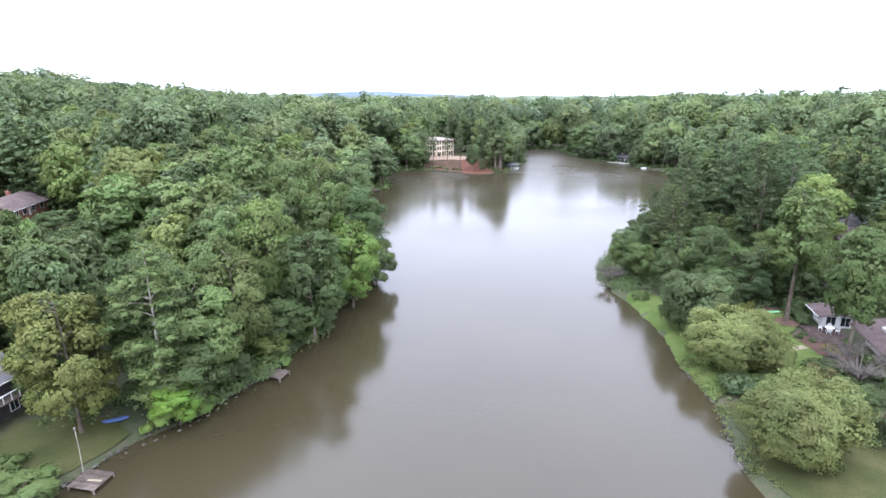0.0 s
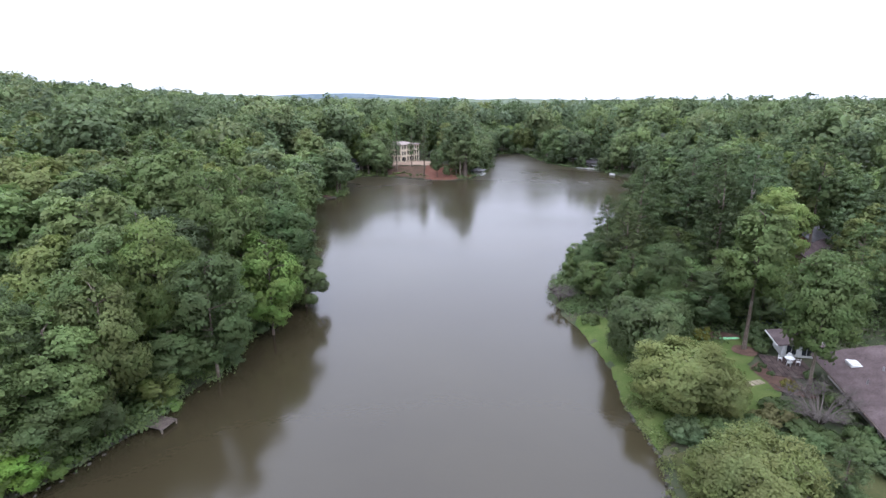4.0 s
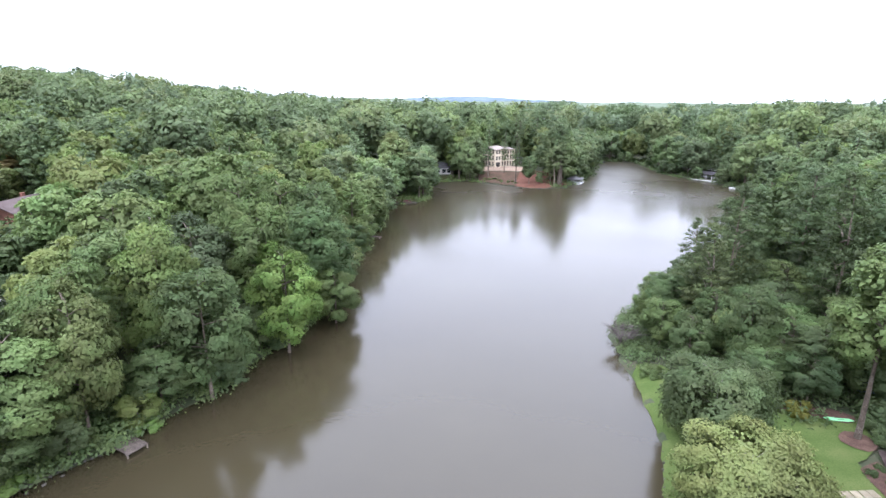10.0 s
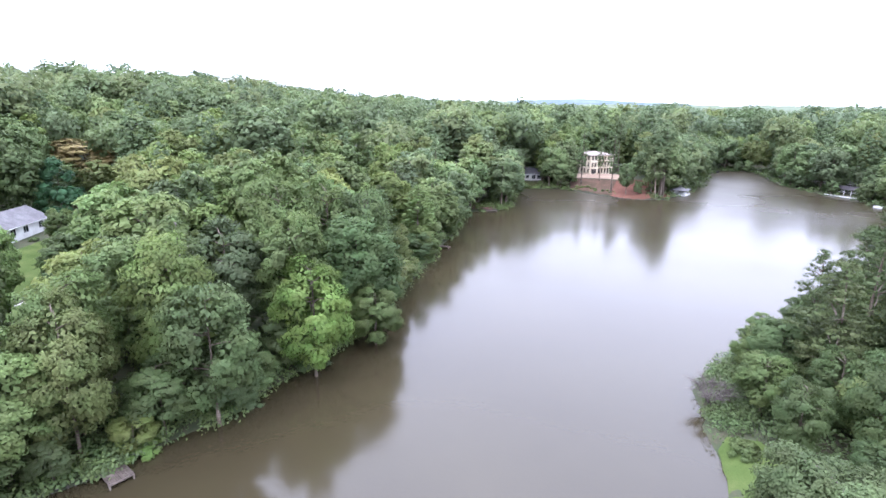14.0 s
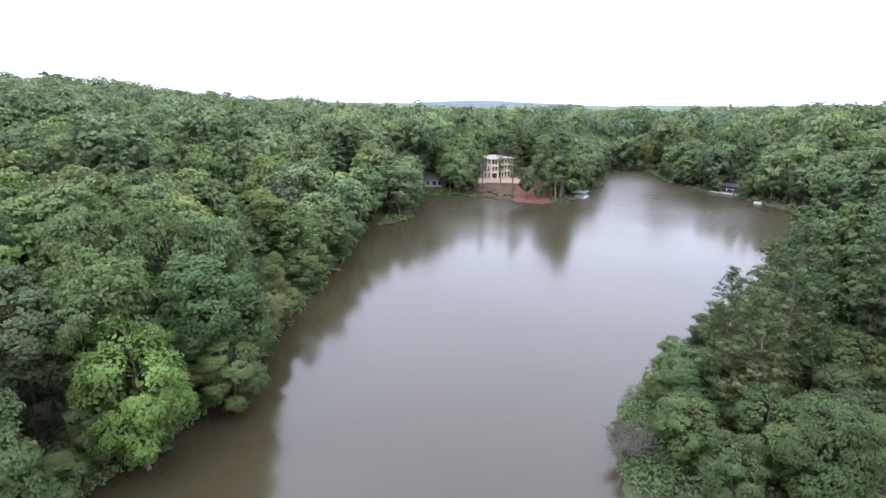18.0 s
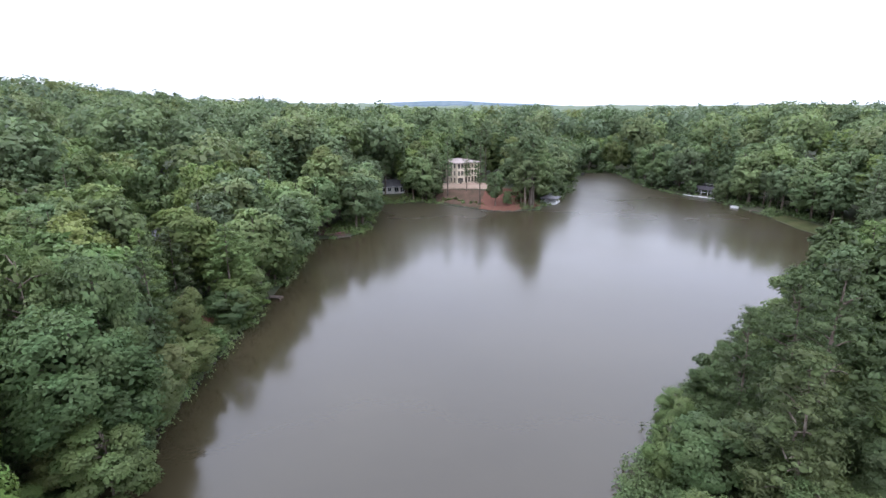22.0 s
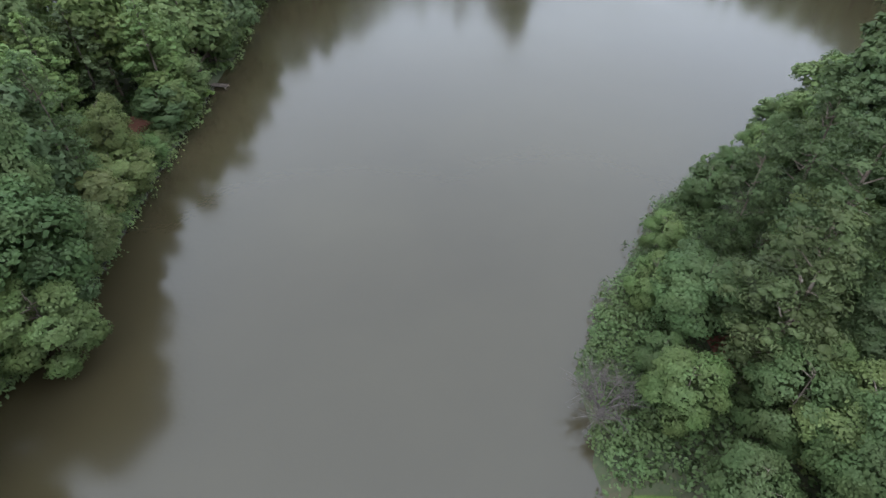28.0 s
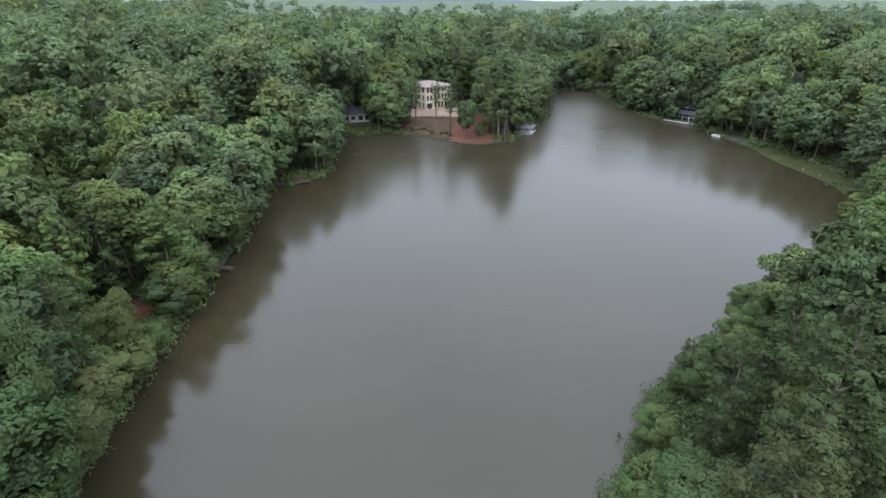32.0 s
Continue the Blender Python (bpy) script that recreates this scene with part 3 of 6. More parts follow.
# trees that stand out along the two banks: kind, x, y, top, spread, tone
rng = np.random.default_rng(7)
BANK_TREES = [
    ("pine_near0", -41.6, 39.6, 21.2, 1.15, MID), ("broad_near3", -50.0, 38.2, 19.5, 0.95, (0.170, 0.188, 0.055)), ("broad_near0", -34.5, 47.3, 21.0, 0.8, (0.142, 0.172, 0.058)),
    ("broad_near2", -30.5, 59, 24.3, 0.8, (0.168, 0.222, 0.064)), ("broad_near3", -24.5, 55.5, 20.0, 0.95, DEEP), ("broad_near0", -17.3, 67.5, 19.2, 0.9, LIME),
    ("broad_near2", -25.5, 79.3, 27.9, 0.72, MID), ("broad_near0", -20.8, 86.5, 27.5, 0.7, MID), ("broad_near1", -11.5, 77.8, 11.0, 1.3, MID),
    ("broad_near3", -37, 51, 22.0, 0.85, MID), ("broad_near1", -20.8, 71, 24.4, 0.8, MID), ("broad_near2", -43, 44, 21.5, 0.85, DEEP),
    ("broad_near3", -14.8, 87.5, 25.5, 0.7, DEEP), ("pine_near1", -14.2, 97.5, 20.5, 0.9, DEEP), ("broad_near0", -13.2, 106, 14.0, 0.85, OLIVE),
    ("broad_mid1", -34, 93, 30.4, 0.95, MID), ("broad_mid2", -53.7, 93.7, 30.4, 0.9, SILVER), ("broad_mid0", -17.5, 94, 24, 0.9, BLUE),
    ("broad_mid3", -45.6, 152.3, 31.8, 0.9, MID), ("broad_mid0", -24.5, 161, 27.6, 0.95, FRESH), ("broad_mid2", -10.5, 128.5, 16.2, 0.9, MID),
    ("broad_mid1", 0.5, 200, 27.6, 1.0, OLIVE), ("broad_near1", -51, 27.5, 4.0, 2.4, MID), ("broad_near2", -40.4, 38.2, 6.6, 1.6, (0.165, 0.275, 0.045)), ("broad_near0", -43.4, 42.2, 9.5, 0.8, BLUE), ("broad_near3", -55.5, 44.5, 12.0, 1.0, DEEP),
    ("pine_near1", 49.2, 77.3, 17.0, 0.9, DARK), ("pine_near2", 43.9, 64.5, 19.0, 1.2, (0.112, 0.140, 0.050)), ("broad_near2", 44.5, 80.3, 7.0, 1.2, MID),
    ("broad_near3", 40, 74.0, 8.0, 1.2, MID), ("broad_near0", 37.3, 66.6, 6.6, 1.2, DEEP), ("pine_near1", 55.5, 79, 20, 1.1, DARK),
    ("broad_tall0", 46.3, 38.7, 25.4, 1.0, MID), ("willow1", 31.2, 40.8, 10.2, 0.98, (0.118, 0.156, 0.062)), ("willow0", 28.0, 30.6, 8.8, 1.25, SILVER), ("willow1", 30.6, 27.2, 6.0, 1.0, SILVER),
    ("willow1", 19.8, 13.3, 9.4, 1.06, SILVER), ("pine_near1", 52, 70.5, 23.8, 1.1, DARK), ("broad_near0", 36.2, 54.6, 11, 0.95, DEEP),
    ("broad_near2", 43.5, 53.5, 15.0, 0.9, DEEP), ("broad_tall1", 44.2, 27.2, 22.0, 0.95, (0.125, 0.174, 0.057)), ("pine_near2", 59, 59, 27, 0.95, DARK),
    ("pine_near1", 29.0, 12.2, 7.5, 1.7, DEEP), ("broad_near2", 36.5, 62.5, 9.5, 1.2, MID), ("broad_near3", 42.5, 59.5, 12, 1.1, DEEP),
    ("broad_mid2", -35.6, 150.0, 16.5, 0.8, MID), ("broad_near1", 57.4, 89.2, 8.5, 1.3, DEEP), ("broad_near2", 61.5, 91.0, 9.0, 1.3, MID), ("broad_near0", 53.0, 87.0, 8.0, 1.3, DEEP), ("broad_near3", 66.0, 93.0, 10.0, 1.2, DEEP),
]
for key, x, y, top, spread, tone in BANK_TREES:
    g = float(land([(x, y)])[0])
    tree(key, x, y, top - g, spread, tone, rng.uniform(0, 6.28))

# open ground, and gaps kept treeless for the camera's view: x, y, radius
CLEAR = [(-44.6, 38.6, 3.6), (-114, 154, 9), (60, 88, 6), (66, 94, 5), (53, 24, 14), (48, 33, 6), (38, 29, 9), (33, 48, 4), (57, 257, 13), (50, 243, 11), (57, 229, 12), (58, 217, 8), (66, 243, 5), (22, 249, 6), (23, 239, 4), (24, 16, 7), (37, 14, 10),
         (-98, 106, 13), (-84, 98, 9), (-76, 87, 9), (-69, 77, 6), (-93, 136, 9), (-83, 131, 6), (-60, 97, 5), (-51, 35, 7), (-60, 41, 7), (-98, 124, 4),
         (-38, 156, 6), (-36, 139, 4), (-16, 120, 4), (-59, 256, 5), (141, 180, 5), (141, 172, 5), (140, 163, 5), (139, 154, 4.5), (136, 147, 4), (145, 226, 4.5), (144, 196, 4), (139, 170, 5), (154, 231, 4), (86, 61, 8), (60.5, 47.5, 5), (63, 49, 5),
         (-47.0, 38.8, 3.2), (-63, 81, 5), (-66, 88, 7), (-69, 97, 8), (-70, 107, 8), (43, 234, 6), (5.5, 182.5, 2.6), (-6, 134, 4.6), (-8.5, 131, 3.2)]


# sight lines from places on the camera's path to far things, with half a width
SIGHT_LINES = [((3.7, 1.9, 35.3), (-112, 152, 22), 5.0), ((-8.8, -10.6, 35.9), (-112, 152, 22), 5.0), ((3.7, 1.9, 35.3), (-98.5, 124.5, 12), 3.0), ((-4.4, -7.6, 35.7), (-95, 138, 10.0), 1.0), ((-4.4, -7.6, 35.7), (-100, 126, 10), 2.0), ((-11.2, -11.8, 36.1), (-92, 138, 10.0), 1.0), ((3.7, 1.9, 35.3), (-97, 106, 9.5), 2.0), ((3.7, 1.9, 35.3), (-81, 92, 6.8), 1.5),
          ((3.7, 1.9, 35.3), (-73, 83, 5.6), 1.5), ((15.8, 44, 41.8), (-39, 157, 9.0), 0.5), ((15.8, 44, 41.8), (-16.8, 122, 1.0), 1.2), ((15.8, 44, 41.8), (-5.5, 134, 0.6), 1.5), ((15.8, 44, 41.8), (5.6, 182, 0.6), 1.0),
          ((10, 21.7, 36.1), (-61, 258, 9.5), 1.5), ((-26.6, -20.6, 35.6), (86, 61, 4.5), 1.5), ((-13.6, -13, 36), (86, 61, 4.5), 1.5), ((14.1, 40.6, 36.2), (22, 248, 2.5), 2.0)]


def cap(x, y, h):
    """The height that keeps a tree below those sight lines."""
    g = float(land([(x, y)])[0])
    for a, b, w in SIGHT_LINES:
        dx, dy = b[0] - a[0], b[1] - a[1]
        L = math.hypot(dx, dy)
        s, off = ((x - a[0]) * dx + (y - a[1]) * dy) / L / L, abs((x - a[0]) * dy - (y - a[1]) * dx) / L
        if 0.1 < s < 1.0 and off < w + 3.0:
            h = min(h, a[2] + (b[2] - a[2]) * s - 1.8 - g)
    return h


def free(x, y, gap):
    return all((x - a) ** 2 + (y - b) ** 2 > (gap + 0.45 * r) ** 2 for a, b, r in TREES) and all((x - a) ** 2 + (y - b) ** 2 > r * r for a, b, r in CLEAR)


def scatter(count, x0, x1, y0, y1, gap, shore, deep=1e9, tries=6000):
    """Places on land, a gap apart, no nearer to the water than shore and no farther than deep."""
    found = []
    xs, ys = rng.uniform(x0, x1, tries), rng.uniform(y0, y1, tries)
    away = inland(np.c_[xs, ys])
    for x, y, d in zip(xs, ys, away):
        if shore < d < deep and free(x, y, gap) and all((x - a) ** 2 + (y - b) ** 2 > gap * gap for a, b in found):
            found.append((x, y))
            if len(found) == count:
                break
    return found


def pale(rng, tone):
    """A leaf tone with the pale haze of distance mixed into its colour."""
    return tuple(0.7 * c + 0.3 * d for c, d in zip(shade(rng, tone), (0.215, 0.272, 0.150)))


def grade(x, y):
    """How finely a tree is built, by its distance from two spots near the camera's path."""
    d = min(math.hypot(x + 5, y), math.hypot(x - 15, y - 44))
    return "near" if d < 58 else "mid" if d < 100 else "dist"


def bank_row(line, gap, inward, low, high, pines, spread, size):
    """A row of trees along a stretch of bank, a given way inland."""
    line = np.array(line, float)
    legs = np.hypot(*np.diff(line, axis=0).T)
    for s in np.arange(gap * 0.5, legs.sum(), gap):
        s += rng.uniform(-0.3, 0.3) * gap
        i = int(np.clip(np.searchsorted(np.cumsum(legs), s), 0, len(legs) - 1))
        f = (s - (np.cumsum(legs)[i] - legs[i])) / legs[i]
        ahead = (line[i + 1] - line[i]) / legs[i]
        x, y = line[i] + (line[i + 1] - line[i]) * f + np.array((-ahead[1], ahead[0])) * (inward + rng.uniform(-0.8, 0.8))
        if inland([(x, y)])[0] < 0.2 or not free(x, y, min(gap * 0.45, 2.4)):
            continue
        pine = rng.random() < pines
        h = cap(x, y, rng.uniform(low, high))
        if h < 4:
            continue
        fine = grade(x, y) if size == "mid" else size
        key = f"pine_{fine}{rng.integers(3)}" if pine else f"broad_{fine}{rng.integers(4)}"
        # the far rows get haze mixed into their leaf tone
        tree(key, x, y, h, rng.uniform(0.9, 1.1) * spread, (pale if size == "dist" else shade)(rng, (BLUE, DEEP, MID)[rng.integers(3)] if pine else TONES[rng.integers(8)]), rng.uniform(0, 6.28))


WEST_NEAR, WEST_FAR = LEFT_BANK[6:19], LEFT_BANK[18:28]
HEAD_EAST, EAST_ARM, EAST_FAR, EAST_POINT = HEAD_BANK[4:], RIGHT_BANK[:5], RIGHT_BANK[4:9], RIGHT_BANK[8:12]
for line, size in ((WEST_NEAR, "mid"), (WEST_FAR, "dist"), (HEAD_EAST, "dist"), (EAST_ARM, "dist"), (EAST_FAR, "dist"), (EAST_POINT, "mid")):
    near = size == "mid"
    bank_row(line, 7.4, 7.5 if line is EAST_FAR else 2.6 if line in (WEST_NEAR, WEST_FAR) else 4.6, 15 if line is EAST_POINT else 17, 21 if line is not EAST_POINT else 15, 0.12, 1.25, size)
    bank_row(line, 4.6, 4.6 if line is EAST_FAR else 0.9, 5, 9, 0.0, 1.7 if near else 1.4, size)
    bank_row(line, 7.5, 16 if line is EAST_FAR else 11.5, 20, 25, 0.3, 1.15, size)

# boughs hanging over the western waterline
edge = np.array(WEST_NEAR + WEST_FAR[1:3], float)
for a, b in zip(edge, edge[1:]):
    way = (b - a) / np.hypot(*(b - a))
    for s in np.arange(1.5, np.hypot(*(b - a)), 4.6):
        x, y = a + way * (s + rng.uniform(-1, 1)) + np.array((-way[1], way[0])) * rng.uniform(0.5, 1.4)
        if all((x - q) ** 2 + (y - r) ** 2 > 5 for q, r, _ in TREES) and all((x - q) ** 2 + (y - r) ** 2 > (w * 0.8) ** 2 for q, r, w in CLEAR + [(-30.1, 46.2, 2.6), (-46.9, 30.2, 4)]):
            tree(f"broad_near{rng.integers(4)}" if y < 90 else f"broad_mid{rng.integers(4)}", x, y, max(3.0, cap(x, y, rng.uniform(6, 11))), 1.5, shade(rng, TONES[rng.integers(8)]), rng.uniform(0, 6.28))


# the woods behind them: area, count, share of pines, gap, inland from, inland to, heights
for x, y in scatter(30, 38.5, 60, 45.5, 76, 2.2, 3, 60):
    tree(f"broad_near{rng.integers(4)}", x, y, rng.uniform(6, 12), 1.45, shade(rng, (DARK, DEEP, DARK, MID)[rng.integers(4)], 0.12), rng.uniform(0, 6.28))
for x, y, h in ((57.0, 44.6, 9.5), (59.5, 43.6, 9.0), (55.2, 46.2, 9.5), (52.6, 48.6, 10.5), (54.6, 43.4, 7.0), (57.5, 41.8, 8.0), (62, 41.5, 9), (66, 43, 11)):
    tree(f"broad_near{rng.integers(4)}", x, y, cap(x, y, h), 1.2, shade(rng, DEEP), rng.uniform(0, 6.28))
for x, y, h in ((-58, 52.5, 21), (-54, 49.5, 21), (-61.5, 57, 21), (-65, 62, 20), (-53.5, 55.5, 21), (-57.5, 60.5, 20), (-61.5, 66.5, 19), (-66.5, 73.5, 18), (-66, 88.5, 12), (-66.5, 93, 12), (-67.5, 97, 12)):
    tree(f"broad_mid{rng.integers(4)}", x, y, h - float(land([(x, y)])[0]) * 0.5, 0.8, shade(rng, (MID, DEEP)[rng.integers(2)]), rng.uniform(0, 6.28))
BEHIND = []
for area, count, pines, gap, shore, deep, low, high in (
        ((-75, -8, 30, 140), 46, 0.2, 3.6, 16, 60, 21, 26), ((-60, 14, 135, 270), 40, 0.4, 3.6, 16, 60, 22, 27),
        ((-130, -30, 25, 200), 120, 0.3, 4.4, 22, 140, 20, 26),
        ((52, 85, 40, 110), 26, 0.4, 3.4, 7, 40, 18, 26), ((58, 82, 30, 62), 10, 0.4, 3.0, 3, 60, 15, 23), ((80, 130, 20, 130), 36, 0.35, 4.4, 6, 90, 18, 26),
        ((66, 112, 232, 310), 22, 0.5, 3.6, 10, 40, 18, 25), ((28, 66, 232, 300), 26, 0.5, 3.6, 6, 60, 20, 27),
        ((118, 165, 300, 345), 22, 0.3, 3.2, 1.5, 60, 14, 22), ((150, 215, 325, 420), 26, 0.3, 4.0, 3, 90, 18, 25), ((138, 190, 120, 310), 36, 0.35, 3.8, 14, 45, 20, 26)):
    for x, y in scatter(count, *area, gap, shore, deep):
        pine = rng.random() < pines
        size = grade(x, y)
        h = cap(x, y, rng.uniform(low, high))
        if h < 5:
            continue
        if size != "near" and (abs(x) > 55 or y > 150):
            BEHIND.append((x, y, h, pine, "mid" if size == "mid" and y < 110 and abs(x) < 80 else "dist"))
            TREES.append((x, y, 6.0))
            continue
        key = f"pine_{size}{rng.integers(3)}" if pine else f"broad_{size}{rng.integers(4)}"
        tree(key, x, y, h, rng.uniform(0.95, 1.15), shade(rng, (BLUE, DEEP, MID)[rng.integers(3)] if pine else TONES[rng.integers(8)]), rng.uniform(0, 6.28))


def growth(name, count, x0, x1, y0, y1, d0, d1, tall, size, tone, label, per=34):
    """Low undergrowth hugging the bank between two distances from the water, as one mesh."""
    xs, ys = rng.uniform(x0, x1, count * 12), rng.uniform(y0, y1, count * 12)
    d = inland(np.c_[xs, ys])
    open_ = np.array([all((x - a) ** 2 + (y - b) ** 2 > (r * 0.92) ** 2 for a, b, r in CLEAR) for x, y in zip(xs, ys)])
    keep = np.where((d > d0) & (d < d1) & open_)[0][:count]
    base = np.c_[xs[keep], ys[keep], np.maximum(land(np.c_[xs[keep], ys[keep]], d[keep]), 0)]
    r = rng.uniform(0.5, 1.0, len(keep)) * tall
    pick = np.repeat(np.arange(len(keep)), per)
    v = rng.normal(0, 1, (len(pick), 3))
    v /= np.linalg.norm(v, axis=1)[:, None]
    v[:, 2] = np.abs(v[:, 2])
    places = base[pick] + v * r[pick, None] * (0.95, 0.95, 0.8) * rng.uniform(0.7, 1.05, (len(pick), 1)) + (0, 0, 0.1)
    verts, faces = cards(rng, places, v, size)
    up = np.repeat(v + (0, 0, 0.4), 4, axis=0) + rng.normal(0, 0.2, (len(verts), 3))
    ob = new(name, mesh_of(name, verts, faces, (LEAF,), normals=up / np.linalg.norm(up, axis=1)[:, None]))
    ob.color = (*tone, 1)
    return tagged(ob, label, "undergrowth", kind="stuff")


growth("undergrowth", 420, -60, 0, 28, 130, 0.2, 4.5, 2.5, 0.2, MID, "tangle of green shrubs and creepers overhanging the waterline", 80)
growth("undergrowth", 420, -55, 0, 30, 140, 0.5, 10, 3.2, 0.24, DEEP, "dark shrubs under the trees of the bank", 60)
growth("undergrowth", 420, -14, 40, 120, 245, -0.8, 8, 2.2, 0.32, MID, "shrubs along the far part of the wooded bank", 36)
growth("undergrowth", 240, 29, 66, 58, 105, 0.0, 6, 1.7, 0.17, DEEP, "dark shrubs hanging over the water under the pines", 60)
growth("undergrowth", 420, 36, 75, 42, 95, 3, 26, 3.0, 0.22, DEEP, "leafy undergrowth between the pines and the garden", 60)
growth("undergrowth", 700, 60, 165, 85, 330, -0.8, 12, 2.6, 0.42, DEEP, "dark shrubs along the far shore", 30)
growth("undergrowth", 900, -130, -14, 50, 280, 14, 130, 5.0, 0.5, DEEP, "saplings and understorey filling the western slope", 40)
growth("undergrowth", 260, 52, 90, 22, 70, 2, 80, 3.4, 0.3, DEEP, "shrubs and saplings behind the garden houses", 50)
growth("undergrowth", 90, 14, 32, -8, 34, -0.2, 1.6, 0.8, 0.12, OLIVE, "weeds along the stony garden edge", 30)


def woods(name, places, keys, label, tone, heights=None):
    """Woods too many to count, as one mesh."""
    vs, fs, ns, k = [], [], [], 0
    for i, ((x, y), g) in enumerate(zip(places, land(places))):
        kind = KIND[keys[rng.integers(len(keys))]]
        a, s = rng.uniform(0, 6.283), rng.uniform(0.76, 1.26) if heights is None else heights[i] / kind["height"]
        c, q = math.cos(a), math.sin(a)
        rot = np.array([[c, q, 0], [-q, c, 0], [0, 0, 1]])
        wide = max(s, 0.75)
        vs.append(kind["verts"] @ rot * (wide, wide, s) + (x, y, g))
        ns.append(kind["normals"] @ rot)
        fs.append(kind["faces"] + k)
        k += len(kind["verts"])
    ob = new(name, mesh_of(name, np.concatenate(vs), np.concatenate(fs), (LEAF,), normals=np.concatenate(ns)))
    ob.color = (*tone, 1)
    return tagged(ob, label, "woods", kind="stuff")


for size in ("mid", "dist"):
    for i, (tone, label) in enumerate(((MID, "green broadleaf trees of the slope behind the banks"), (DEEP, "dark broadleaf trees of the slope behind the banks"), (OLIVE, "olive broadleaf trees of the slope behind the banks"), (FRESH, "light green trees of the slope behind the banks"))):
        some = [b for b in BEHIND if not b[3] and b[4] == size][i::4]
        woods("woods", [b[:2] for b in some], [f"broad_{size}{k}" for k in range(4)], label, tone, [b[2] for b in some])
    some = [b for b in BEHIND if b[3] and b[4] == size]
    woods("woods", [b[:2] for b in some], [f"pine_{size}{k}" for k in range(3)], "dark pines of the slope behind the banks", BLUE, [b[2] for b in some])


def ring(count, r0, r1, gap, a0=-62, a1=75, shore=4):
    """Places in a fan round the lake's middle, thinning with distance."""
    r = r0 * (r1 / r0) ** rng.random(count)
    a = np.radians(rng.uniform(a0, a1, count))
    p = np.c_[10 + np.sin(a) * r, 40 + np.cos(a) * r]
    d = inland(p)
    return [tuple(q) for q, w in zip(p, d) if w > shore and free(q[0], q[1], gap)]


BROAD, PINES, DIM = [f"broad_far{i}" for i in range(4)], ["pine_far0", "pine_far1"], [f"broad_dim{i}" for i in range(4)]
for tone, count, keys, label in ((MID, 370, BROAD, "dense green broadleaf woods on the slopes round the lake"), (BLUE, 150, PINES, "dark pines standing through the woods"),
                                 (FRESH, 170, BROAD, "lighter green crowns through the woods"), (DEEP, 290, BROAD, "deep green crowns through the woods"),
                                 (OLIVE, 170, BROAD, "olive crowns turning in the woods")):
    # a third of each leaf colour is pale haze mixed in
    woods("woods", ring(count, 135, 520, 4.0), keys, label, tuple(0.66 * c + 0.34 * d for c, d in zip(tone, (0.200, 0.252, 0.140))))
for tone, count, label in ((HAZY, 800, "unbroken far woods, haze tinted into the green treetops"), (BLUE, 350, "bluish far woods on the rolling ground"), (OLIVE, 250, "paler treetops of the far woods")):
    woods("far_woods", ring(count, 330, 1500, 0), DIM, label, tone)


def canopy(name, r0, r1, rings, height, tone, label):
    """The closed roof of the woods far off, an uneven sheet on the tops of the trees."""
    rr = r0 * (r1 / r0) ** np.linspace(0, 1, rings)
    aa = np.radians(np.linspace(-82, 88, 620))
    R, A = np.meshgrid(rr, aa, indexing="ij")
    p = np.c_[(10 + np.sin(A) * R).ravel(), (40 + np.cos(A) * R).ravel()]
    bump = rng.normal(0, 1, R.shape)
    bump = (bump + np.roll(bump, 1, 0) + np.roll(bump, 1, 1)) * 1.5
    z = land(p, np.full(len(p), 200.0)) + height + bump.ravel() - 16 * step(r0 * 1.5, r0, R.ravel())
    k, m = R.shape
    corner = (np.arange(k - 1)[:, None] * m + np.arange(m - 1)[None, :]).ravel()
    ob = new(name, mesh_of(name, np.c_[p, z], np.c_[corner, corner + 1, corner + m + 1, corner + m], (LEAF,)))
    ob.color = (*tone, 1)
    return tagged(ob, label, "woods", kind="stuff")


# the far canopy takes the leaf tone with haze in it
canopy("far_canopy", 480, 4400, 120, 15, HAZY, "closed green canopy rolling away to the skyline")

# hills on the skyline, far beyond the woods; their blue is painted-in haze
aa = np.radians(np.linspace(-40, 62, 200))
top = 4 + 58 * np.exp(-((aa - 0.15) / 0.16) ** 2) + 4 * np.sin(aa * 19 + 1) + 2 * np.sin(aa * 47)
rim = np.concatenate([np.c_[np.sin(aa) * 4500, np.cos(aa) * 4500 + 40, np.zeros(200)], np.c_[np.sin(aa) * 4520, np.cos(aa) * 4520 + 40, top], np.c_[np.sin(aa) * 4700, np.cos(aa) * 4700 + 40, top * 0.6]])
k = np.arange(199)
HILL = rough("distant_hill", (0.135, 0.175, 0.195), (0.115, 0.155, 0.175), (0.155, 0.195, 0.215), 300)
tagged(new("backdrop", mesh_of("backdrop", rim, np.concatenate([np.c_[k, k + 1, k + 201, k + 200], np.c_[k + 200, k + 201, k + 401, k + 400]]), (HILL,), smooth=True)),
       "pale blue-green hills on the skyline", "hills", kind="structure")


# ---- surfaces of the built things ----
GRASS = rough("lawn_grass", (0.070, 0.100, 0.027), (0.048, 0.074, 0.019), (0.104, 0.122, 0.042), 3.0, bump=0.6, fine=26, spec=0.05)
# darker olive copy of the lawn grass, with shade put into its colour
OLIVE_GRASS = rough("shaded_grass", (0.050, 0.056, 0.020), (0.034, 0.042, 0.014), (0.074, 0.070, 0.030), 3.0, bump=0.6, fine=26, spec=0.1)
TWIG = rough("bare_twigs", (0.112, 0.097, 0.085), (0.074, 0.064, 0.056), (0.155, 0.138, 0.122), 0.4, 0.95, 0.3, 8, spec=0.05)
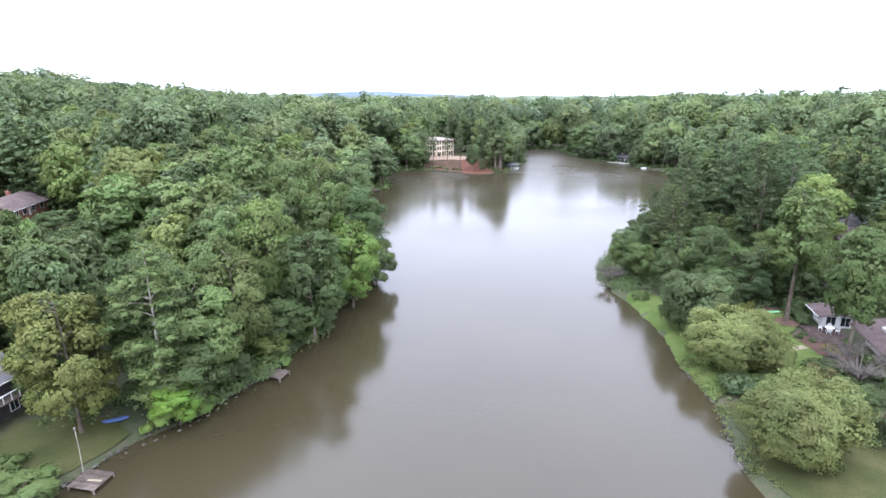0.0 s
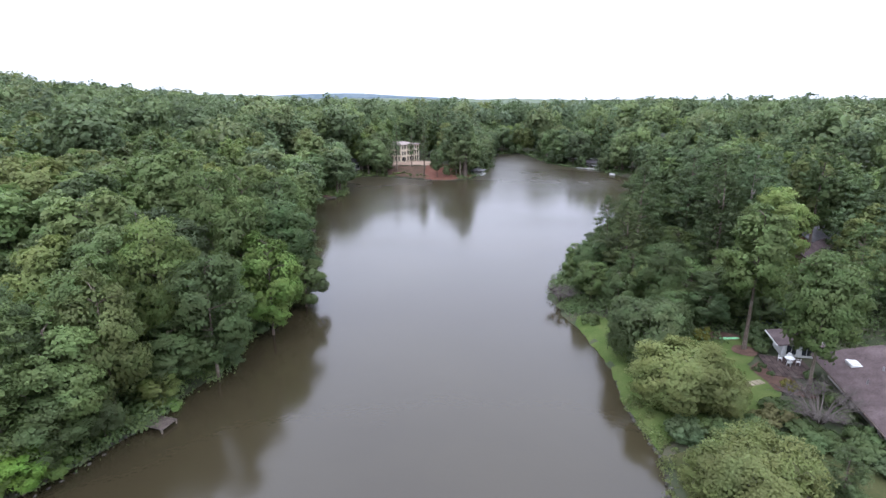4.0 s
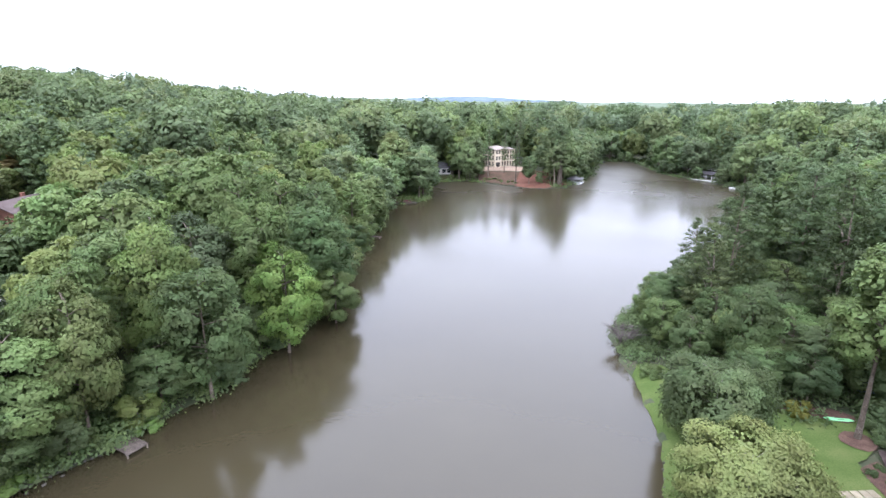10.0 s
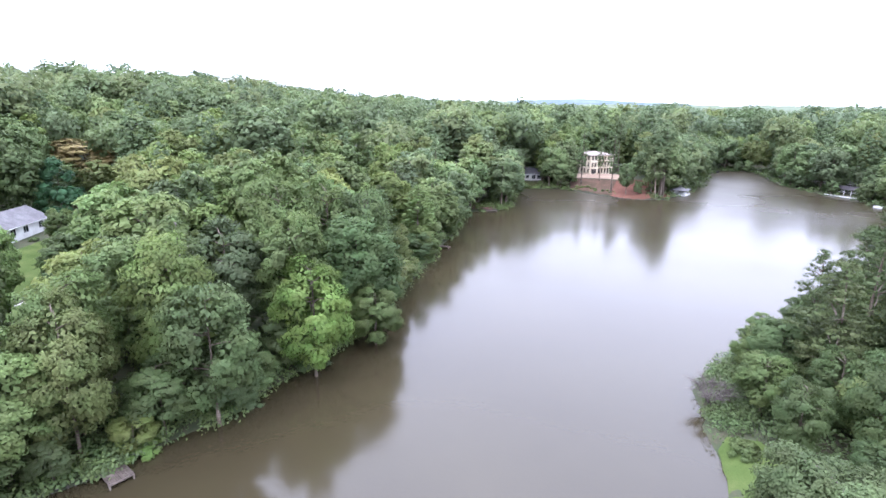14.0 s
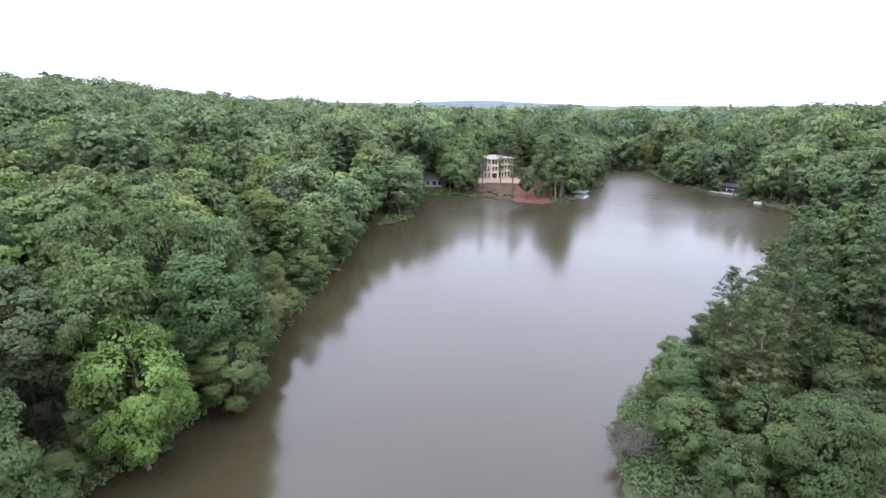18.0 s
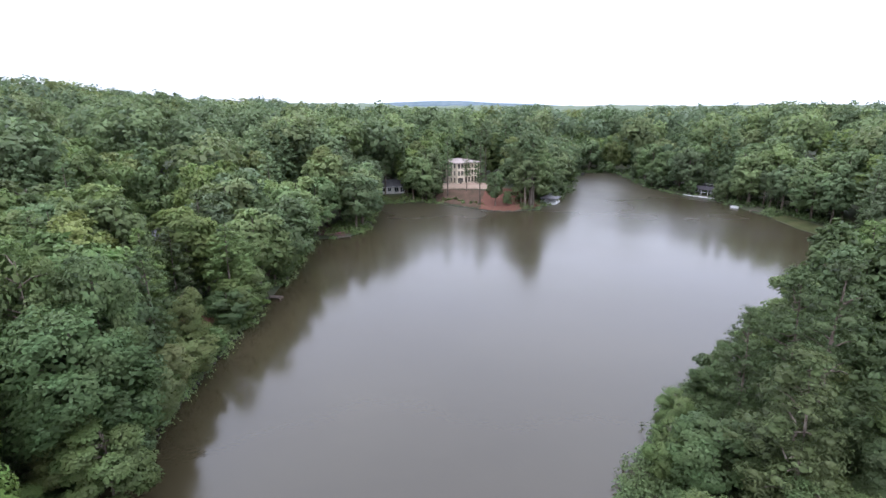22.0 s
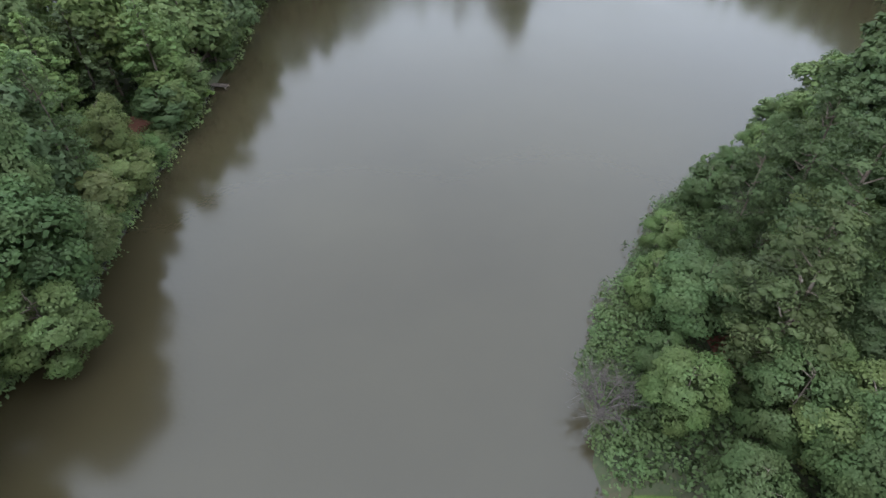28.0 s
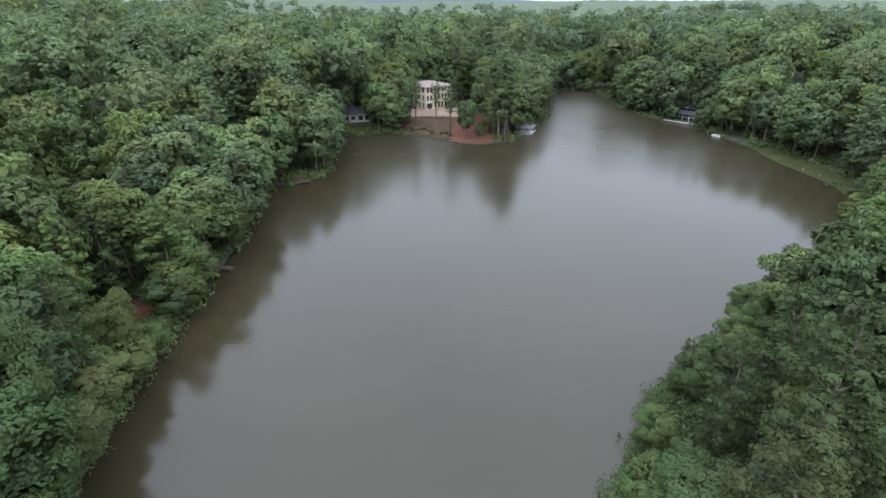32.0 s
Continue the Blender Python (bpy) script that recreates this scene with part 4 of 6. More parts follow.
CLAY = rough("red_clay", (0.132, 0.060, 0.040), (0.092, 0.046, 0.030), (0.18, 0.088, 0.064), 5, bump=0.5, fine=12, spec=0.1)
SAND = rough("graded_sand", (0.29, 0.215, 0.155), (0.23, 0.165, 0.12), (0.36, 0.285, 0.22), 6, bump=0.3, fine=14, spec=0.1)
MULCH = rough("pine_mulch", (0.085, 0.052, 0.038), (0.052, 0.032, 0.025), (0.125, 0.080, 0.058), 1.0, bump=0.7, fine=12, spec=0.1)
WEEDS = rough("weedy_slope", (0.078, 0.052, 0.034), (0.052, 0.042, 0.024), (0.115, 0.068, 0.048), 3.0, bump=0.7, fine=16, spec=0.1)
ASPHALT = rough("asphalt", (0.12, 0.12, 0.125), (0.09, 0.09, 0.095), (0.17, 0.17, 0.17), 4, bump=0.2, fine=30)
CONCRETE = rough("concrete", (0.42, 0.40, 0.36), (0.32, 0.30, 0.27), (0.52, 0.50, 0.46), 2.5, bump=0.2, fine=14, tint=0.12)
STONE = rough("edging_stone", (0.075, 0.070, 0.058), (0.042, 0.040, 0.034), (0.13, 0.12, 0.10), 0.7, bump=0.6, fine=8, tint=0.35, spec=0.1)
SLAB = rough("sandstone_slab", (0.235, 0.20, 0.135), (0.17, 0.145, 0.10), (0.30, 0.265, 0.19), 0.9, bump=0.3, fine=10, tint=0.15, spec=0.15)
PAVER = rough("patio_paver", (0.066, 0.048, 0.042), (0.045, 0.033, 0.029), (0.098, 0.074, 0.064), 0.8, bump=0.3, fine=9, tint=0.25, spec=0.1)
PLANK = rough("weathered_plank", (0.100, 0.080, 0.066), (0.062, 0.050, 0.042), (0.15, 0.125, 0.105), 0.8, bump=0.4, fine=10, tint=0.28, spec=0.1)
POST = rough("post_wood", (0.19, 0.16, 0.13), (0.11, 0.095, 0.08), (0.28, 0.25, 0.21), 0.6, bump=0.4, fine=9, tint=0.15)
WHITE = rough("white_paint", (0.62, 0.62, 0.60), (0.50, 0.50, 0.48), (0.70, 0.70, 0.68), 1.6, 0.6, 0.12, 10)
CREAM = rough("cream_stucco", (0.66, 0.58, 0.44), (0.58, 0.50, 0.37), (0.74, 0.66, 0.52), 3, 0.85, 0.15, 14)
BRICKWORK = rough("red_brick_wall", (0.26, 0.12, 0.085), (0.18, 0.08, 0.06), (0.34, 0.18, 0.13), 1.0, 0.85, 0.4, 9)
DARK_WALL = rough("dark_stained_siding", (0.045, 0.040, 0.042), (0.030, 0.027, 0.03), (0.075, 0.068, 0.068), 1.4, 0.7, 0.3, 9)
BLUE_WALL = rough("slate_blue_siding", (0.16, 0.19, 0.23), (0.12, 0.145, 0.18), (0.21, 0.24, 0.28), 1.4, 0.7, 0.3, 9)
TAN_WALL = rough("tan_siding", (0.36, 0.28, 0.20), (0.28, 0.21, 0.15), (0.44, 0.36, 0.27), 1.4, 0.8, 0.3, 9)
SHINGLE = rough("mauve_grey_shingle", (0.104, 0.080, 0.077), (0.074, 0.057, 0.055), (0.142, 0.113, 0.108), 1.6, 1.0, 0.5, 9, tint=0.1, spec=0.03)
GREY_SHINGLE = rough("grey_shingle", (0.135, 0.130, 0.132), (0.10, 0.095, 0.098), (0.18, 0.175, 0.175), 1.6, 0.95, 0.5, 9, tint=0.1, spec=0.1)
BROWN_SHINGLE = rough("brown_shingle", (0.135, 0.105, 0.098), (0.10, 0.078, 0.072), (0.18, 0.145, 0.135), 1.6, 0.95, 0.5, 9, tint=0.1, spec=0.1)
PINK_TILE = rough("pale_tile_roof", (0.30, 0.25, 0.22), (0.24, 0.20, 0.175), (0.36, 0.31, 0.28), 1.6, 0.95, 0.5, 9, spec=0.1)
DARK = rough("dark_interior", (0.022, 0.022, 0.024), (0.015, 0.015, 0.017), (0.035, 0.034, 0.034), 1.0, 0.8, 0.1)
PANE = rough("window_glass", (0.020, 0.023, 0.026), (0.015, 0.018, 0.021), (0.028, 0.032, 0.036), 2.0, 0.12, 0.0, spec=0.4)
GREEN_HULL = rough("pale_green_hull", (0.22, 0.55, 0.24), (0.18, 0.48, 0.20), (0.26, 0.60, 0.30), 0.8, 0.35, 0.05)
BLUE_HULL = rough("blue_hull", (0.060, 0.10, 0.24), (0.05, 0.085, 0.20), (0.075, 0.12, 0.28), 0.8, 0.35, 0.05)
PURPLE_HULL = rough("dull_red_hull", (0.20, 0.055, 0.075), (0.16, 0.045, 0.06), (0.25, 0.08, 0.10), 0.8, 0.35, 0.05)
METAL = rough("galvanised_metal", (0.50, 0.51, 0.52), (0.40, 0.41, 0.42), (0.58, 0.59, 0.60), 0.5, 0.4, 0.1, 8, metal=0.8)


def ground_at(x, y):
    return float(land([(x, y)])[0])


# ---- patches of open ground ----
from mathutils.geometry import delaunay_2d_cdt


def patch(name, outline, material, label, category, lift=0.12, mesh=1.6, wobble=0.25):
    """A piece of ground cover with a clean, slightly uneven edge, lying on the land."""
    edge = []
    for (ax, ay), (bx, by) in zip(outline, outline[1:] + outline[:1]):
        k = max(1, int(math.hypot(bx - ax, by - ay) / 1.2))
        for i in range(k):
            edge.append((ax + (bx - ax) * i / k + rng.uniform(-wobble, wobble), ay + (by - ay) * i / k + rng.uniform(-wobble, wobble)))
    o = np.array(edge)
    inner = []
    for x in np.arange(o[:, 0].min(), o[:, 0].max(), mesh):
        for y in np.arange(o[:, 1].min(), o[:, 1].max(), mesh):
            inner.append((x, y))
    points = [Vector(p) for p in edge + inner]
    n = len(edge)
    flat_, _, tris, *_ = delaunay_2d_cdt(points, [(i, (i + 1) % n) for i in range(n)], [list(range(n))], 1, 1e-4)
    p = np.array([(v.x, v.y) for v in flat_])
    h = land(p) + lift
    ob = new(name, mesh_of(name, np.c_[p, h], np.array([t[:3] for t in tris]), (material,), smooth=True))
    return tagged(ob, label, category, kind="structure")


patch("lawn", [(31, 57.5), (34, 57), (38, 50), (46, 45), (50, 42), (47, 37), (43, 35), (42, 31), (41, 28), (37, 25.5), (31, 24), (20.2, 25), (21.8, 31), (22.2, 33.5), (26.4, 41.7), (28.6, 51.4), (29.8, 56)], GRASS,
      "mown garden lawn reaching down to the stony lake edge", "lawn", lift=0.2, mesh=0.9)
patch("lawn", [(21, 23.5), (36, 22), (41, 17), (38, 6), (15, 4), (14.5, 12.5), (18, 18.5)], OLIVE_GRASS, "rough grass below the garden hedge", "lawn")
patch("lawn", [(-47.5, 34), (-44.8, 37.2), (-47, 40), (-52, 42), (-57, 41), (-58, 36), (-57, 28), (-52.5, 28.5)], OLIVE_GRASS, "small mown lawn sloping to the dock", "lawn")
patch("lawn", [(-70, 82), (-80, 80), (-90, 96), (-91, 112), (-84, 112), (-76, 98)], GRASS, "mown front lawn beside the road", "lawn")
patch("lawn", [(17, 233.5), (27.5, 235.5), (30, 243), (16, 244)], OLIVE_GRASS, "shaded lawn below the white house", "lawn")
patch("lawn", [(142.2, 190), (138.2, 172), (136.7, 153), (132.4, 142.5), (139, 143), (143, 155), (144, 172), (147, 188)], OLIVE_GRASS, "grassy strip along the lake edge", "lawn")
patch("rough_slope", [(38.2, 231.8), (46.3, 222.8), (52, 216.5), (54, 225), (57.5, 236), (42, 241), (38.5, 238)], WEEDS,
      "dark brown weedy slope below the building terrace", "soil", lift=0.16, wobble=0.5)
patch("bare_soil", [(51.6, 217), (53.4, 214.4), (61, 210.7), (70.5, 212.8), (77, 221), (77, 232), (71, 240), (62, 237.5), (57.5, 236.5), (54, 226)], CLAY,
      "bare red clay slope of the building plot", "soil", wobble=0.5)
patch("graded_terrace", [(41.2, 241.5), (52, 238.4), (60, 236.8), (64.5, 242), (64, 251), (58, 255), (44, 255), (41, 248)], SAND, "pale graded terrace round the new house", "soil", lift=0.2, wobble=0.4)
patch("bare_soil", [(-13.5, 116), (-12.5, 121), (-15, 125), (-19, 122), (-17, 116)], CLAY, "patch of red soil between the trees", "soil", wobble=0.5)
patch("bare_soil", [(-1, 182.4), (5.5, 182.2), (8, 186), (5, 192), (-2, 190)], MULCH, "brown needle-covered ground under the trees", "soil", wobble=0.5)
patch("bare_soil", [(43, 65.5), (46, 65.5), (47, 69), (44, 70)], CLAY, "patch of reddish soil under the pines", "soil", wobble=0.5)
patch("road", [(-86, 60), (-80, 58), (-72, 74), (-69, 86), (-66, 110), (-62, 134), (-68, 135), (-72.5, 110), (-75, 89), (-78, 76)], ASPHALT, "grey asphalt street between the houses", "road", lift=0.1, wobble=0.05)
patch("driveway", [(-68.5, 73), (-66, 73), (-64, 80), (-66, 84), (-68.3, 84)], CONCRETE, "pale concrete driveway apron", "driveway", lift=0.22, wobble=0.05)
for x, y, r in ((46.0, 38.2, 1.7), (43.8, 27, 1.3)):
    patch("mulch_ring", [(x + r * math.cos(a), y + r * math.sin(a)) for a in np.arange(0, 6.2, 0.5)], MULCH, "ring of brown mulch round a trunk", "mulch", lift=0.27, mesh=1.0, wobble=0.12)
patch("planting_bed", [(42.3, 44.9), (44.2, 43.2), (46.2, 41.9), (47.6, 41.2), (49.6, 41.6), (48.5, 43.4), (46.4, 45.0), (44.5, 46.3)], MULCH, "brown mulched bed along the far edge of the lawn", "mulch", lift=0.28, wobble=0.1)
patch("planting_bed", [(42.6, 34.3), (41.9, 32.3), (41.7, 30.6), (40.8, 28.8), (42.6, 26.2), (45, 28.5), (45.5, 32.5), (45, 35)], MULCH, "brown mulched planting bed by the patio", "mulch", lift=0.26, wobble=0.1)


# ---- edging stones, path slabs, patio ----
def pebble_mesh(seed):
    r = np.random.default_rng(seed)
    v, f = BALLS[1]
    return mesh_of("stone", v * (0.34, 0.26, 0.2) * r.uniform(0.75, 1.2, (len(v), 1)), f, (STONE,))


PEBBLES = [pebble_mesh(i) for i in range(5)]


def stones(name, line, gap, label, z=0.12, scale=1.0):
    root = thing(name, Matrix(), label, "edging", kind="structure")
    for (ax, ay), (bx, by) in zip(line, line[1:]):
        k = max(1, int(math.hypot(bx - ax, by - ay) / gap))
        for i in range(k):
            f = (i + rng.uniform(0.2, 0.8)) / k
            x, y = ax + (bx - ax) * f + rng.uniform(-0.2, 0.2), ay + (by - ay) * f + rng.uniform(-0.2, 0.2)
            ob = part("stone", PEBBLES[rng.integers(5)], None, root)
            s = rng.uniform(0.6, 1.35) * scale
            ob.matrix_local = Matrix.LocRotScale((x, y, (ground_at(x, y) if z is None else z) + 0.05), Euler((rng.uniform(-0.3, 0.3), rng.uniform(-0.3, 0.3), rng.uniform(0, 6.28))), (s, s, s))
    return root


stones("stone_edging", [(13.6, 13.2), (17, 19), (20, 24), (22.5, 33.3), (26.8, 41.5), (29, 51.3), (30.4, 58)], 0.42, "line of rough dark stones holding the lawn's water edge", z=0.0, scale=0.75)
stones("stone_edging", [(42.6, 34.4), (41.8, 32.3), (41.6, 30.6), (40.7, 28.7), (42.4, 26)], 0.4, "low curved stone border of the planting bed", z=None, scale=0.75)
stones("stone_edging", [(38, 231), (46, 222), (54, 213.7), (61, 210), (71, 212), (77, 219)], 0.9, "dark stones along the foot of the clay bank", scale=1.1)
stones("bank_rocks", [(-50, 29.5), (-47, 33.3), (-44, 36.7), (-39.7, 38.7), (-36, 42.3), (-31.5, 46.4)], 0.55, "dark rocks and roots along the muddy waterline", scale=0.65)
stones("bank_rocks", [(-46.0, 33.2), (-43.0, 35.6), (-40.0, 37.2), (-37.4, 39.6), (-34.4, 42.6)], 1.1, "pale stones showing through the shallow water", z=-0.10, scale=0.8)
stones("bank_rocks", [(-13, 83.5), (-12, 94.5), (-11, 104.5), (-9, 120), (-7, 133)], 0.6, "pale rocks along the foot of the wooded bank", scale=0.9)

path = thing("stepping_path", Matrix(), "straight path of pale sandstone slabs across the lawn", "path", kind="structure")
slab_mesh = bpy.data.meshes.new("slab")
bm = boxed(-0.36, 0.36, -0.5, 0.5, 0, 0.09, bevel=0.025)
bm.to_mesh(slab_mesh)
bm.free()
slab_mesh.materials.append(SLAB)
for i in range(11):
    f = i / 10
    x, y = 33.0 + 7.9 * f, 31.55 - 0.6 * f
    part("slab", slab_mesh, None, path).matrix_local = pose(x + rng.uniform(-0.03, 0.03), y, ground_at(x, y) + 0.17, 0, 0, -4 + rng.uniform(-4, 4))

patio = thing("patio", pose(47.3, 32.6, ground_at(47.3, 32.6) + 0.22, 0, 0, -32), "brown paved patio at the corner of the house", "patio", kind="structure")
paver_mesh = bpy.data.meshes.new("paver")
bm = boxed(-0.29, 0.29, -0.29, 0.29, 0, 0.06, bevel=0.015)
bm.to_mesh(paver_mesh)
bm.free()
paver_mesh.materials.append(PAVER)
for i in range(9):
    for j in range(10):
        part("paver", paver_mesh, None, patio).matrix_local = pose((i - 4) * 0.6, (j - 4.5) * 0.6, rng.uniform(-0.008, 0.008))


def ring_tube(radius, thick, z=0.0, sides=14):
    pts = [(math.cos(a) * radius, math.sin(a) * radius, z) for a in np.linspace(0, 2 * math.pi, sides + 1)]
    return tube(pts, [thick] * (sides + 1), 5)


def garden_table(x, y):
    z = ground_at(x, y) + 0.28
    t = thing("garden_table", pose(x, y, z), "round white garden table on the patio", "table")
    bm = bmesh.new()
    bmesh.ops.create_cone(bm, cap_ends=True, segments=24, radius1=0.6, radius2=0.6, depth=0.04, matrix=Matrix.Translation((0, 0, 0.72)))
    part("tabletop", bm, WHITE, t)
    for a in (0.8, 2.4, 3.9, 5.5):
        part("leg", joined_tubes("leg", [tube([(math.cos(a) * 0.42, math.sin(a) * 0.42, 0), (math.cos(a) * 0.3, math.sin(a) * 0.3, 0.7)], [0.022, 0.022], 5)], WHITE), None, t)


def garden_chair(x, y, turn):
    z = ground_at(x, y) + 0.28
    t = thing("garden_chair", pose(x, y, z, 0, 0, turn), "white garden chair with arms on the patio", "chair", "chairs round the patio table")
    part("seat", boxed(-0.24, 0.24, -0.24, 0.24, 0.40, 0.45, bevel=0.015), WHITE, t)
    part("backrest", boxed(-0.24, 0.24, 0.22, 0.27, 0.45, 0.90, bevel=0.015), WHITE, t)
    for s in (-1, 1):
        part("armrest", boxed(s * 0.25 - 0.03, s * 0.25 + 0.03, -0.22, 0.24, 0.62, 0.66, bevel=0.01), WHITE, t)
        for q in (-1, 1):
            part("leg", boxed(s * 0.22 - 0.02, s * 0.22 + 0.02, q * 0.22 - 0.02, q * 0.22 + 0.02, 0, 0.40), WHITE, t)


garden_table(48.4, 33.3)
for x, y, a in ((47.6, 32.7, 120), (49.0, 32.5, 215), (49.2, 34.0, 300), (47.8, 34.2, 40)):
    garden_chair(x, y, a)


# ---- houses ----
def window_part(root, w, h, x, y, z, turn, bars=1, frame_mat=WHITE):
    """A framed window on a wall: turn 0 faces -y."""
    bm = bmesh.new()
    t = 0.09
    box(bm, -w / 2 - t, w / 2 + t, -0.06, 0.02, -t, 0)
    box(bm, -w / 2 - t, w / 2 + t, -0.06, 0.02, h, h + t)
    box(bm, -w / 2 - t, -w / 2, -0.06, 0.02, 0, h)
    box(bm, w / 2, w / 2 + t, -0.06, 0.02, 0, h)
    for i in range(bars):
        c = -w / 2 + w * (i + 1) / (bars + 1)
        box(bm, c - 0.025, c + 0.025, -0.05, 0.01, 0, h)
    win = part("window", bm, frame_mat, root)
    win.matrix_local = pose(x, y, z, 0, 0, turn)
    part("pane", boxed(-w / 2, w / 2, -0.025, 0.0, 0, h), PANE, win)
    return win


def gable_roof(L, W, z, rise, over, thick=0.16):
    """Two pitched slabs with eaves; the ridge runs along x."""
    bm = bmesh.new()
    a, b = L / 2 + over, W / 2 + over
    drop = rise * over / (W / 2)
    prof = [(-b, z - drop), (0, z + rise), (b, z - drop), (b, z - drop + thick), (0, z + rise + thick * 1.2), (-b, z - drop + thick)]
    ends = [[bm.verts.new((s * a, y, h)) for y, h in prof] for s in (-1, 1)]
    for i in range(6):
        j = (i + 1) % 6
        bm.faces.new((ends[0][i], ends[0][j], ends[1][j], ends[1][i]))
    for e, quads in ((ends[0], ((0, 5, 4, 1), (1, 4, 3, 2))), (ends[1], ((0, 1, 4, 5), (1, 2, 3, 4)))):
        for q in quads:
            bm.faces.new([e[i] for i in q])
    bmesh.ops.recalc_face_normals(bm, faces=bm.faces)
    return bm


def courses(L, W, z, rise, over, n):
    """Raised shingle courses across both pitches."""
    bm = bmesh.new()
    a, b = L / 2 + over, W / 2 + over
    drop = rise * over / (W / 2)
    for s in (-1, 1):
        for i in range(n):
            f0, f1 = i / n, (i + 0.92) / n
            y0, y1 = s * b * (1 - f0), s * b * (1 - f1)
            h0, h1 = z - drop + (rise + drop) * f0 + 0.185, z - drop + (rise + drop) * f1 + 0.175
            vs = [bm.verts.new(p) for p in ((-a, y0, h0 + 0.012), (a, y0, h0 + 0.012), (a, y1, h1), (-a, y1, h1))]
            bm.faces.new(vs)
    bmesh.ops.recalc_face_normals(bm, faces=bm.faces)
    return bm


def gabled_body(L, W, h, rise):
    bm = bmesh.new()
    prof = [(-W / 2, -1.2), (W / 2, -1.2), (W / 2, h), (0, h + rise), (-W / 2, h)]
    e0 = [bm.verts.new((-L / 2, y, z)) for y, z in prof]
    e1 = [bm.verts.new((L / 2, y, z)) for y, z in prof]
    for i in range(5):
        j = (i + 1) % 5
        bm.faces.new((e0[i], e0[j], e1[j], e1[i]))
    bm.faces.new(e0)
    bm.faces.new(e1[::-1])
    bmesh.ops.recalc_face_normals(bm, faces=bm.faces)
    return bm


def house(x, y, turn, L, W, h, rise, wall, roof, label, windows=(), doors=(), chimney=None, over=0.6, z=None, n=14, gutter=WHITE):
    """A gabled house; windows as (side, along, sill, width, height), side s, n, e or w of its own axes."""
    z = ground_at(x, y) if z is None else z
    t = thing("house", pose(x, y, z, 0, 0, turn), label, "house")
    part("wall", gabled_body(L, W, h, rise - 0.05), wall, t)
    r = part("roof", gable_roof(L, W, h, rise, over), roof, t)
    part("shingle_layer", courses(L, W, h, rise, over, n), roof, r)
    place = {"s": lambda u: (u, -W / 2, 0), "n": lambda u: (u, W / 2, 180), "e": lambda u: (L / 2, u, 90), "w": lambda u: (-L / 2, u, -90)}
    for side, u, sill, w, hh in windows:
        px, py, a = place[side](u)
        window_part(t, w, hh, px, py, sill, a)
    for side, u, w, mat in doors:
        px, py, a = place[side](u)
        d = part("door", boxed(-w / 2, w / 2, -0.07, 0.02, 0.1, 2.1, bevel=0.01), mat, t)
        d.matrix_local = pose(px, py, 0, 0, 0, a)
        k = part("handle", boxed(w / 2 - 0.14, w / 2 - 0.08, -0.12, -0.06, 0.98, 1.06), METAL, d)
    for s in (-1, 1):
        part("gutter", boxed(-L / 2 - over, L / 2 + over, s * (W / 2 + over + 0.06) - 0.06, s * (W / 2 + over + 0.06) + 0.06, h - rise * over / (W / 2) - 0.02, h - rise * over / (W / 2) + 0.1), gutter, t)
    if chimney:
        cx, cy, top = chimney
        c = part("chimney", boxed(cx - 0.45, cx + 0.45, cy - 0.4, cy + 0.4, h, h + top, bevel=0.02), BRICKWORK, r)
    return t


# the garden house: long low main roof and the patio wing
# white walls in concrete grey: the eaves' shade is put into their colour
main_house = house(51.0, 19.3, 58, 15.8, 12.0, 2.5, 1.6, CONCRETE, SHINGLE, "low white lakeside house with a broad mauve-grey shingle roof",
                   [("n", 5.5, 0.9, 1.6, 1.2), ("n", 2, 0.9, 1.6, 1.2), ("n", -4, 0.5, 1.8, 1.5), ("n", -6.8, 0.5, 1.6, 1.5), ("w", 1, 0.9, 1.4, 1.2), ("e", 2.5, 0.3, 1.8, 1.7)], n=34, over=1.7, gutter=PLANK)
sk = part("skylight", boxed(-0.85, 0.85, -0.6, 0.6, 0, 0.6, bevel=0.03), WHITE, main_house, "white boxed skylight")
sk.matrix_local = pose(5.6, 4.6, 2.65, 0, 0, 0)
part("pane", boxed(-0.7, 0.7, -0.45, 0.45, 0.6, 0.62), CONCRETE, sk, "pale skylight pane")
for u, v in ((0.9, 5.2), (-2.5, 4.0), (3.4, 2.6)):
    vent = part("roof_vent", joined_tubes("roof_vent", [tube([(0, 0, 0), (0, 0, 0.65)], [0.09, 0.09], 8)], METAL), None, main_house)
    vent.matrix_local = pose(u, v, 2.5 + 1.6 * (1 - v / 6.0))
house(52.3, 35.8, 58, 3.4, 4.3, 1.95, 0.4, WHITE, SHINGLE, "patio wing of the lakeside house with white walls and shingle roof",
      [("w", 1.0, 0.35, 1.2, 1.3), ("w", -0.9, 0.35, 1.2, 1.3), ("n", 0.2, 0.6, 1.3, 1.1)], [], n=8, over=0.9)
house(60.5, 47.5, 30, 11, 7, 3.4, 2.0, BLUE_WALL, GREY_SHINGLE, "slate-blue house half hidden by trees behind the garden",
      [("w", -1.5, 1.2, 1.3, 1.3), ("w", 1.5, 1.2, 1.3, 1.3), ("s", -3, 1.1, 1.4, 1.3), ("s", 0, 1.1, 1.4, 1.3), ("s", 3, 1.1, 1.4, 1.3)])
house(86, 61, 20, 14, 8, 3.0, 2.2, TAN_WALL, SHINGLE, "tan house with a mauve-grey roof among the trees", [("s", -4, 1, 1.4, 1.3), ("s", 0, 1, 1.4, 1.3), ("s", 4, 1, 1.4, 1.3), ("w", 0, 1, 1.4, 1.3)])
